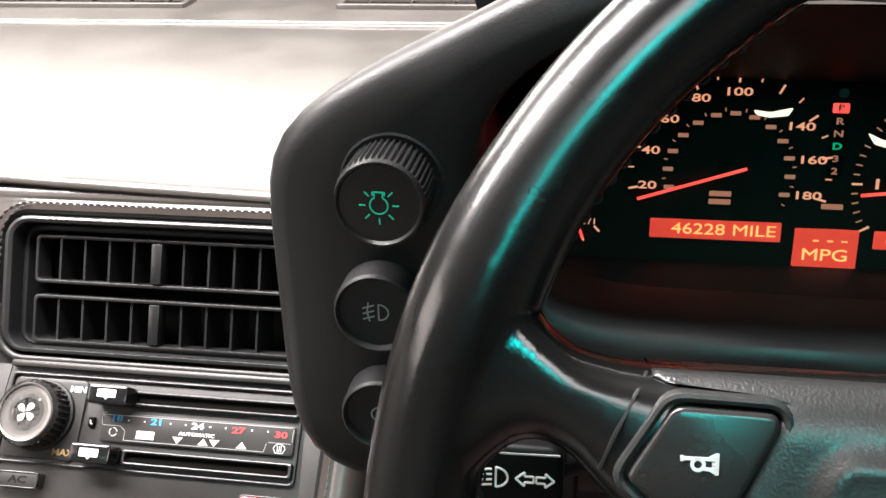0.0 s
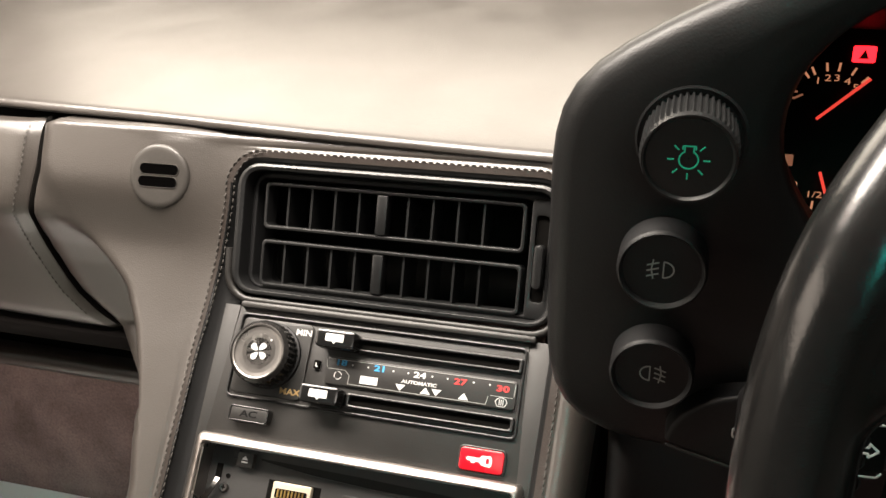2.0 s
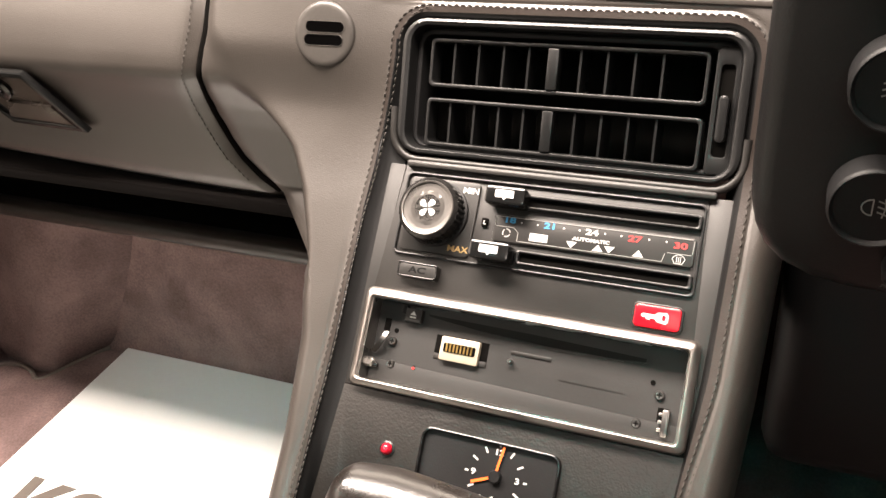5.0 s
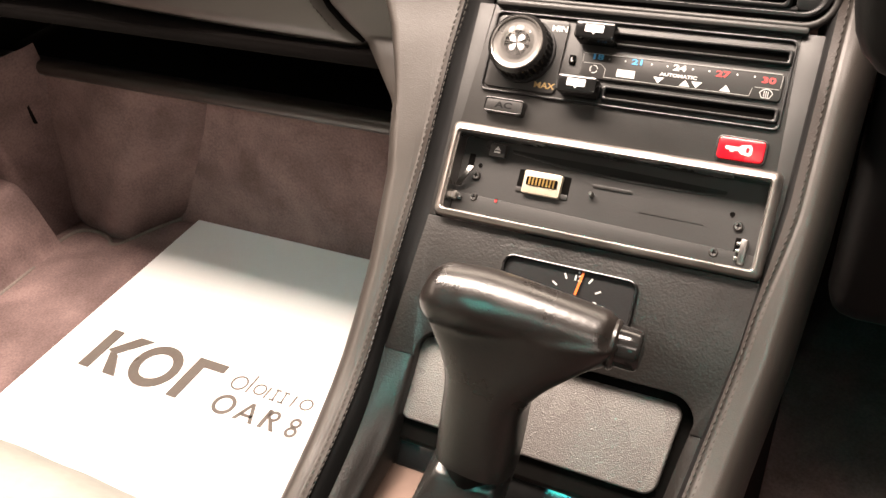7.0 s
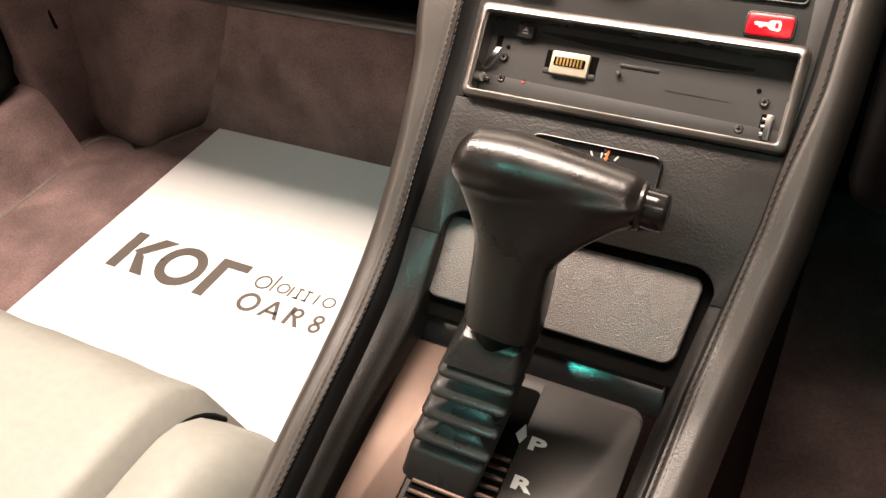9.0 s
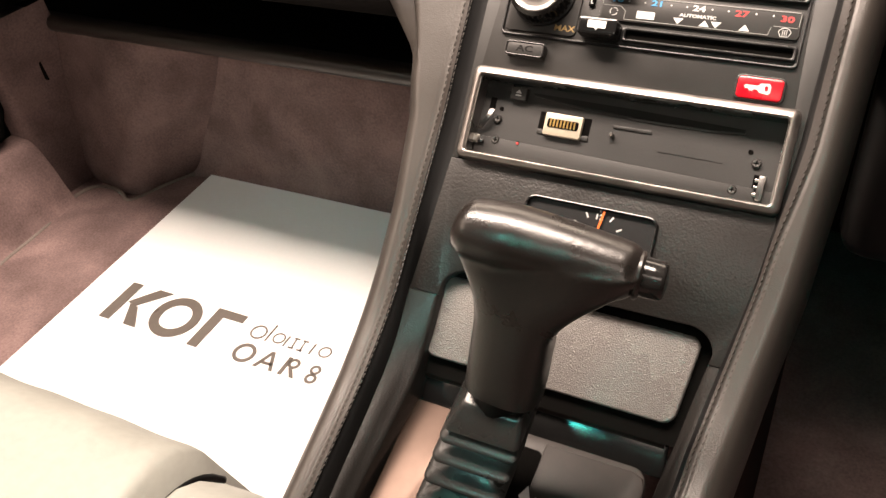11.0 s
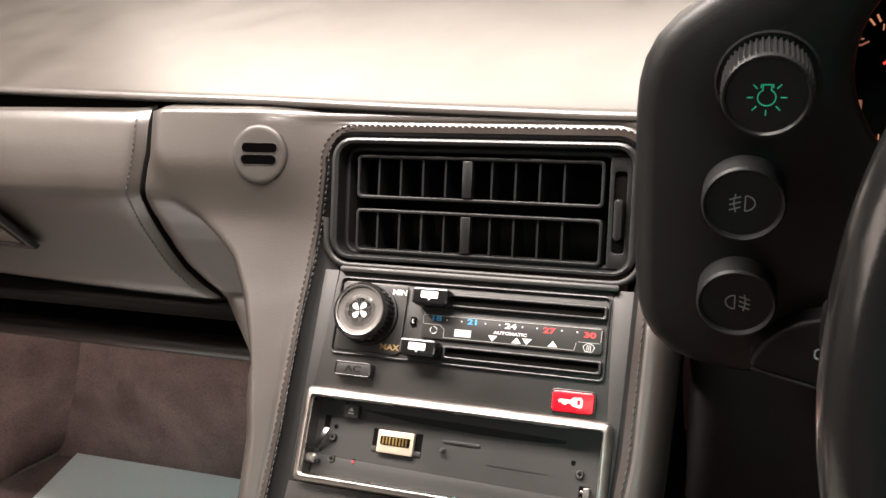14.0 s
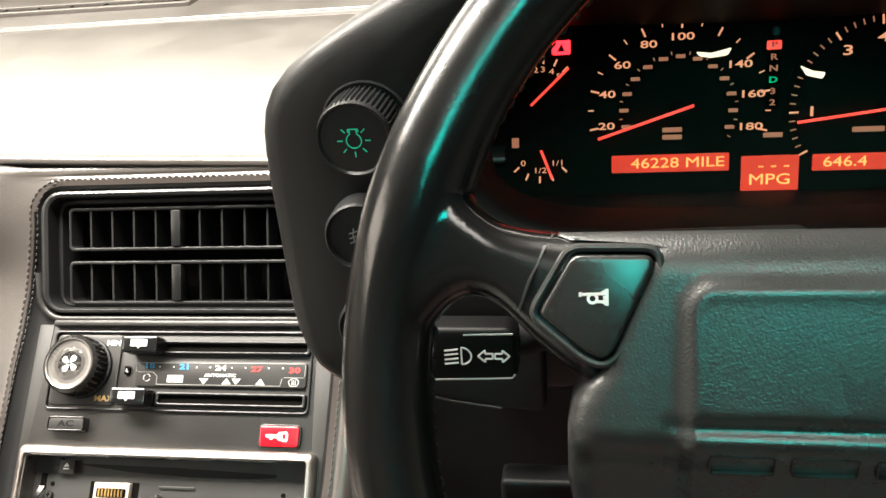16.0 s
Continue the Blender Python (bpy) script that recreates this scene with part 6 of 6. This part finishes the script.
part("pump_mark", prism(rrect(-0.0140, 0.0030, 0.0040, 0.0056, 0.0004), -0.0008, -0.0005), AMBER_DIM, fuel)
# two leaf-shaped glowing patches stand in for glare over the dials
for leaf in ([(0.1364, 0.0309), (0.1446, 0.0299), (0.1550, 0.0323), (0.1528, 0.0283), (0.1441, 0.0273), (0.1382, 0.0284)], [(0.1896, 0.0213), (0.1966, 0.0181), (0.2028, 0.0172), (0.2013, 0.0137), (0.1933, 0.0158)]):
    part("dial_glare", prism(softened([(x + DX, y + DY) for x, y in leaf][::-1], 0.0012), -0.0010, -0.0002), GLARE_GLOW, clus, "pale glowing patch standing in for glare on the glass")
wl = part("warning_lamp", prism(rrect(0.0648 + DX, 0.0366 + DY, 0.0100, 0.0076, 0.0010), -0.0012, -0.0004), WARN_GLOW, clus, "lit red warning lamp")
part("warning_symbol", prism([(0.0624 + DX, 0.0345 + DY), (0.0668 + DX, 0.0345 + DY), (0.0650 + DX, 0.0388 + DY)], -0.0005, -0.0001), REDPRINT, wl)

# panel and black underside added to block light from the driver footwell
knee = thing("knee_panel", pose(0.36, 0.52, 0.47), "black knee panel added to shade the driver footwell", "panel")
part("panel_face", box(0.0, 0.0, 0.0, 0.80, 0.05, 0.24, 0.02, 3), PLASTIC_SOFT, knee)
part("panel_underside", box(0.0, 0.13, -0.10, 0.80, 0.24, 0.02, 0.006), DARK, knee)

# ---- column cowl and stalks ----
cowl = thing("steering_column", pose(0.185, 0.42, 0.58), "black plastic steering column cowl", "steering column")


def shroud(cx, hw, y0, y1, top, foot, power):
    """A rounded hood over the column, its near rim rolled in."""
    rows = []
    for y, k, dz in ((y0, 0.86, -0.016), (y0 + 0.003, 0.93, -0.009), (y0 + 0.008, 0.975, -0.0035), (y0 + 0.016, 1.0, -0.0006), (y0 + 0.05, 1.0, 0.0012), (y1 - 0.012, 1.0, 0.0015), (y1 - 0.004, 0.98, -0.0005), (y1, 0.94, -0.006)):
        row = []
        for i in range(33):
            a = math.pi * (1 - i / 32)
            c, d = math.cos(a), math.sin(a)
            row.append((cx + hw * k * math.copysign(abs(c) ** power, c), y, foot + (top - foot + dz) * abs(d) ** power))
        rows.append([(cx - hw * k, y, foot - 0.05)] + row + [(cx + hw * k, y, foot - 0.05)])
    return loft(rows)


part("cowl", shroud(0.0, 0.098, -0.105, 0.004, 0.0675, 0.010, 0.50), PLASTIC_COWL, cowl, angle=60)
# brown colour here stands for the dials' red glow on the pad
part("cowl_pad", shroud(0.0, 0.064, -0.092, 0.004, 0.0700, 0.030, 0.40), LEATHER_BROWN, cowl, "raised leather pad on the cowl, browned for the red glow", angle=60)
part("cowl_front", box(0.0, -0.070, 0.000, 0.170, 0.06, 0.090, 0.02, 3), PLASTIC_DARK, cowl)
part("lower_apron", box(0.0, 0.06, -0.015, 0.36, 0.03, 0.10, 0.012, 3), PLASTIC_SOFT, cowl)


def stalk(x0, x1, y, z, h, label, name):
    s = thing(name, pose(x1, y, z), label, "stalk")
    w = x1 - x0
    body = part("paddle", prism(rrect(-w / 2, 0, w, h, h * 0.22, 5), -0.006, 0.006, 0.002, 3), PLASTIC_DARK, s, m=pose(0, 0, 0, 90 - 8, 0, 0))
    part("stem", tube([(-0.01, 0.002, 0), (0.03, 0.03, -0.004), (0.09, 0.05, -0.01)], 0.007, 10), PLASTIC_SOFT, s)
    return body


p = stalk(0.012, 0.0532, 0.3095, 0.6508, 0.0212, "black indicator stalk with white headlamp and arrow symbols", "indicator_stalk")
bpy.context.view_layer.update()
lx = -0.0532
lamp_lines = arc(0.0330 + lx, 0, 0.0036, -90, 90, 8, 0.0033) + [((0.0330 + lx, -0.0033), (0.0330 + lx, 0.0033))] + [((0.0268 + lx, yy - 0.0006), (0.0318 + lx, yy)) for yy in (-0.0026, -0.0009, 0.0009, 0.0026)]
part("headlamp_symbol", bars(lamp_lines, 0.0006, 0.0060), WHITE, p, "white headlamp symbol")
half_arrow = [(0.0, 0.0), (0.0026, 0.0023), (0.0026, 0.0010), (0.0053, 0.0010), (0.0053, -0.0010), (0.0026, -0.0010), (0.0026, -0.0023)]
arrows = []
for x0, sgn in ((0.0390, 1), (0.0504, -1)):
    pts = [(x0 + sgn * a + lx, b) for a, b in half_arrow]
    arrows += list(zip(pts, pts[1:] + pts[:1]))
part("arrow_symbol", bars(arrows, 0.0006, 0.0060), WHITE, p, "white turn arrows")
# pale lines painted as light caught along the paddle's edges
part("edge_glint", bars([((0.022 + lx, -0.0096), (0.0510 + lx, -0.0086)), ((0.0510 + lx, -0.0086), (0.0522 + lx, -0.0070)), ((0.034 + lx, 0.0082), (0.0518 + lx, 0.0086))], 0.0006, 0.0059), LINEPRINT, p)
stalk(0.045, 0.110, 0.300, 0.5960, 0.0105, "black cruise control stalk", "cruise_stalk")
side = thing("mirror_switch_pod", pose(0.0192, 0.3640, 0.6069), "black leaf-shaped control pod with a small outlined button", "switch pod")
leaf = [(-0.0290, -0.0100), (-0.0240, 0.0020), (-0.0150, 0.0110), (-0.0040, 0.0160), (0.0150, 0.0180), (0.0400, 0.0180), (0.0400, -0.0230), (0.0200, -0.0205), (-0.0020, -0.0170), (-0.0180, -0.0130)]
part("pod_body", prism(softened(leaf[::-1], 0.006), -0.03, 0.0040, 0.0022, 3), PLASTIC_SOFT, side, m=pose(0, 0, 0, 90, 0, 0))
# thin lighter tube added as the highlight on the pod's lower edge
part("lower_edge_glint", tube([(-0.0270, -0.0042, -0.0102), (-0.0180, -0.0042, -0.0128), (-0.0020, -0.0042, -0.0168), (0.0200, -0.0042, -0.0203)], 0.0006, 8), PANEL, side)
part("button_outline", ring(rrect(0, 0, 0.0068, 0.0054, 0.0018), rrect(0, 0, 0.0054, 0.0040, 0.0012), 0.0036, 0.0044), WHITE, side, "white outlined button mark", m=pose(0.0, 0, 0, 90, 0, 0))

# ---- steering wheel ----
wheel = thing("steering_wheel", WHEEL, "black leather four-spoke steering wheel", "steering wheel")
R0 = 0.1698


def rim():
    rows = []
    n = 120
    for k in range(n + 1):
        a = 2 * math.pi * k / n
        d = (math.degrees(a) % 360)
        grip = sum(math.exp(-((d - g) / 9.0) ** 2) for g in (20, 160))
        row = []
        for i in range(20):
            b = 2 * math.pi * i / 20
            rr = 0.0136 + 0.0016 * grip
            rad = R0 + rr * math.cos(b) - 0.0006 * grip
            row.append((rad * math.cos(a), rad * math.sin(a), rr * 1.04 * math.sin(b)))
        rows.append(row)
    bm = loft(rows, True)
    bmesh.ops.remove_doubles(bm, verts=bm.verts, dist=1e-6)
    return bm


seam_pts, seam_n = [], []
for k in range(241):
    a = 2 * math.pi * k / 240
    seam_pts.append(Vector(((R0 - 0.0137) * math.cos(a), (R0 - 0.0137) * math.sin(a), 0.0010)))
    seam_n.append(Vector((-math.cos(a), -math.sin(a), 0)))
tagged(part("rim_stitching", stitches(seam_pts, seam_n, 0.0050, 0.0036, 0.0012), LEATHER_BLACK, wheel), kind="stuff")


SPOKE = [(-0.162, 0.0720, 0.014), (-0.158, 0.0710, 0.017), (-0.154, 0.0685, 0.0225), (-0.149, 0.0625, 0.0275), (-0.143, 0.0560, 0.0300), (-0.1356, 0.0500, 0.0272), (-0.126, 0.0478, 0.0170), (-0.1168, 0.0470, 0.0090), (-0.1075, 0.0471, 0.0035), (-0.0999, 0.0474, -0.0030), (-0.0862, 0.0478, -0.0062), (-0.0330, 0.0490, -0.0064), (0.0, 0.0492, -0.0064)]


def spokes(side):
    rows = []
    for k in range(33):
        x = side * (-0.162 + 0.110 * k / 32)
        vt, vb = table(SPOKE, -abs(x))
        c, hh = (vt + vb) / 2, (vt - vb) / 2
        thick = 0.0125 + 0.0036 * smooth(0.15, 0.10, abs(x)) - 0.0085 * smooth(0.1125, 0.1020, abs(x))
        row = []
        for i in range(32):
            a = 2 * math.pi * i / 32
            sc = lambda t: math.copysign(abs(t) ** 0.62, t)
            row.append((x, c + hh * sc(math.sin(a)), 0.0005 + thick * sc(math.cos(a))))
        rows.append(row)
    return loft(rows, True, True)


def wheel_skin():
    """Rim and upper spokes under one leather skin, parted again into rim and spokes."""
    me = fused([rim(), spokes(1), spokes(-1)], 0.0017, 7)
    cuts = {"rim": lambda c: math.hypot(c.x, c.y) > R0 - 0.0175, "left": lambda c: math.hypot(c.x, c.y) <= R0 - 0.0175 and c.x < 0, "right": lambda c: math.hypot(c.x, c.y) <= R0 - 0.0175 and c.x >= 0}
    out = {}
    for key, keep in cuts.items():
        bm = bmesh.new()
        bm.from_mesh(me)
        bmesh.ops.delete(bm, geom=[f for f in bm.faces if not keep(f.calc_center_median())], context="FACES")
        out[key] = bm
    return out


skins = wheel_skin()
part("rim", skins["rim"], LEATHER_WHEEL, wheel, "worn shiny black leather rim", angle=80)
for key in ("left", "right"):
    part("spoke", skins[key], LEATHER_WHEEL, wheel, "black leather upper spoke", angle=80)
HUB = [(-0.088, 0.070), (-0.075, 0.095), (-0.05, 0.113), (-0.023, 0.1168), (-0.005, 0.1165), (0.001, 0.1150), (0.0054, 0.1121), (0.0087, 0.1080), (0.0113, 0.1055), (0.0261, 0.0988), (0.0350, 0.0948), (0.0395, 0.0930), (0.0438, 0.0924), (0.0448, 0.1150), (0.0460, 0.1185), (0.0472, 0.1185)]


def hub_height(x, y):
    """Moulded centre pad: rolled top, raised rounded panel, crease, lower part sloping back."""
    z = 0.0158
    dx, dy = abs(x) - 0.0780, y - 0.0262
    d = math.hypot(max(dx, 0.0), max(dy, 0.0)) + min(max(dx, dy), 0.0) - 0.0080
    z += 0.0021 * smooth(0.0030, -0.0045, d) + 0.0005 * math.exp(-((d + 0.0022) / 0.0018) ** 2)
    z -= 0.0017 * math.exp(-((y + 0.0042) / 0.0022) ** 2) * smooth(0.094, 0.080, abs(x)) + 0.50 * max(0.0, -0.0042 - y) * smooth(-0.003, -0.018, y)
    z += 0.0020 * (1 - (x / 0.12) ** 2)
    t = max(0.0, y - 0.0345)
    z -= 0.0150 - math.sqrt(max(0.0, 0.0150 ** 2 - min(t, 0.0150) ** 2))
    edge = table(HUB, y)[0] - abs(x)
    drop, wide = 0.0064 - 0.0056 * smooth(0.002, 0.016, y), 0.0090 - 0.0045 * smooth(0.002, 0.016, y)
    return z - drop * (1 - math.sqrt(1 - (1 - min(edge / wide, 1.0)) ** 2))


def hub():
    rows = []
    for j in range(131):
        y = -0.088 + 0.1352 * j / 130
        hw = table(HUB, y)[0]
        row = [(-hw, y, -0.012)]
        for i in range(201):
            u = -1 + 2 * i / 200
            x = hw * (u * 0.75 + 0.25 * math.sin(u * math.pi / 2))
            row.append((x, y, hub_height(x, y)))
        rows.append(row + [(hw, y, -0.012)])
    rows.append([(x, y - 0.001, -0.014) for x, y, z in rows[-1]])
    return loft(rows)


centre = part("centre_pad", hub(), LEATHER_PAD, wheel, "moulded leather centre pad with a raised panel", angle=60)
for k in range(7):
    x0 = -0.0800 + 0.0205 * k
    zz = hub_height(x0 + 0.0085, -0.0140)
    part("emboss_bar", ring(rrect(0, 0, 0.0168, 0.0062, 0.0012), rrect(0, 0, 0.0156, 0.0050, 0.0008), -0.0010, 0.0011, 0.0004), PLASTIC_SATIN, centre, m=pose(x0 + 0.0085, -0.0140, zz, 24, 0, 0))


for s in (-1, 1):
    part("lower_spoke", tube([(s * 0.078, -0.062, 0.0), (s * 0.098, -0.100, -0.002), (s * 0.112, -0.124, 0.0)], [0.016, 0.013, 0.012], 14), LEATHER_WHEEL, wheel)
    hb = [(-0.1140, 0.0401), (-0.0955, 0.0399), (-0.0945, 0.0372), (-0.1045, 0.0165), (-0.1073, 0.0146), (-0.1110, 0.0162), (-0.1222, 0.0255), (-0.1215, 0.0275)]
    hb = [(s * (0.1085 - 1.10 * (x + 0.1085)), 0.0278 + 1.10 * (y - 0.0278)) for x, y in hb]
    hb = softened(hb if s > 0 else hb[::-1], 0.0022)
    fo = inset(hb, -0.0030)
    part("horn_frame", ring(fo, inset(hb, -0.0007), 0.008, 0.0162, 0.0012), LEATHER_PAD, wheel, "leather frame round the horn button")
    h = part("horn_button", prism(hb, 0.006, 0.0168, 0.0012, 3), PLASTIC_SATIN, wheel, "satin black horn button with a white horn symbol")
    hx, hy = s * 0.1090, 0.0300
    part("horn_symbol", bars(arc(hx - 0.0004, hy - 0.0003, 0.0012, 0, 360, 12) + [((hx - 0.0036, hy + 0.0008), (hx + 0.0024, hy + 0.0010)), ((hx - 0.0036, hy + 0.0014), (hx - 0.0036, hy + 0.0002)), ((hx + 0.0008, hy - 0.0011), (hx + 0.0024, hy - 0.0011)), ((hx + 0.0020, hy + 0.0012), (hx + 0.0034, hy + 0.0020)), ((hx + 0.0020, hy - 0.0011), (hx + 0.0034, hy - 0.0019)), ((hx + 0.0034, hy + 0.0023), (hx + 0.0034, hy - 0.0022)), ((hx + 0.0024, hy), (hx + 0.0034, hy)), ((hx + 0.0024, hy + 0.0009), (hx + 0.0034, hy + 0.0012)), ((hx + 0.0024, hy - 0.0008), (hx + 0.0034, hy - 0.0011))], 0.00075, 0.0167), WHITE, h, "white horn symbol")
    part("spoke_joint", tube([(s * 0.1197, 0.0466, 0.0080), (s * 0.1222, 0.0425, 0.0132), (s * 0.1262, 0.0340, 0.0150), (s * 0.1290, 0.0262, 0.0134)], 0.0006, 6), LEATHER_BLACK, wheel)
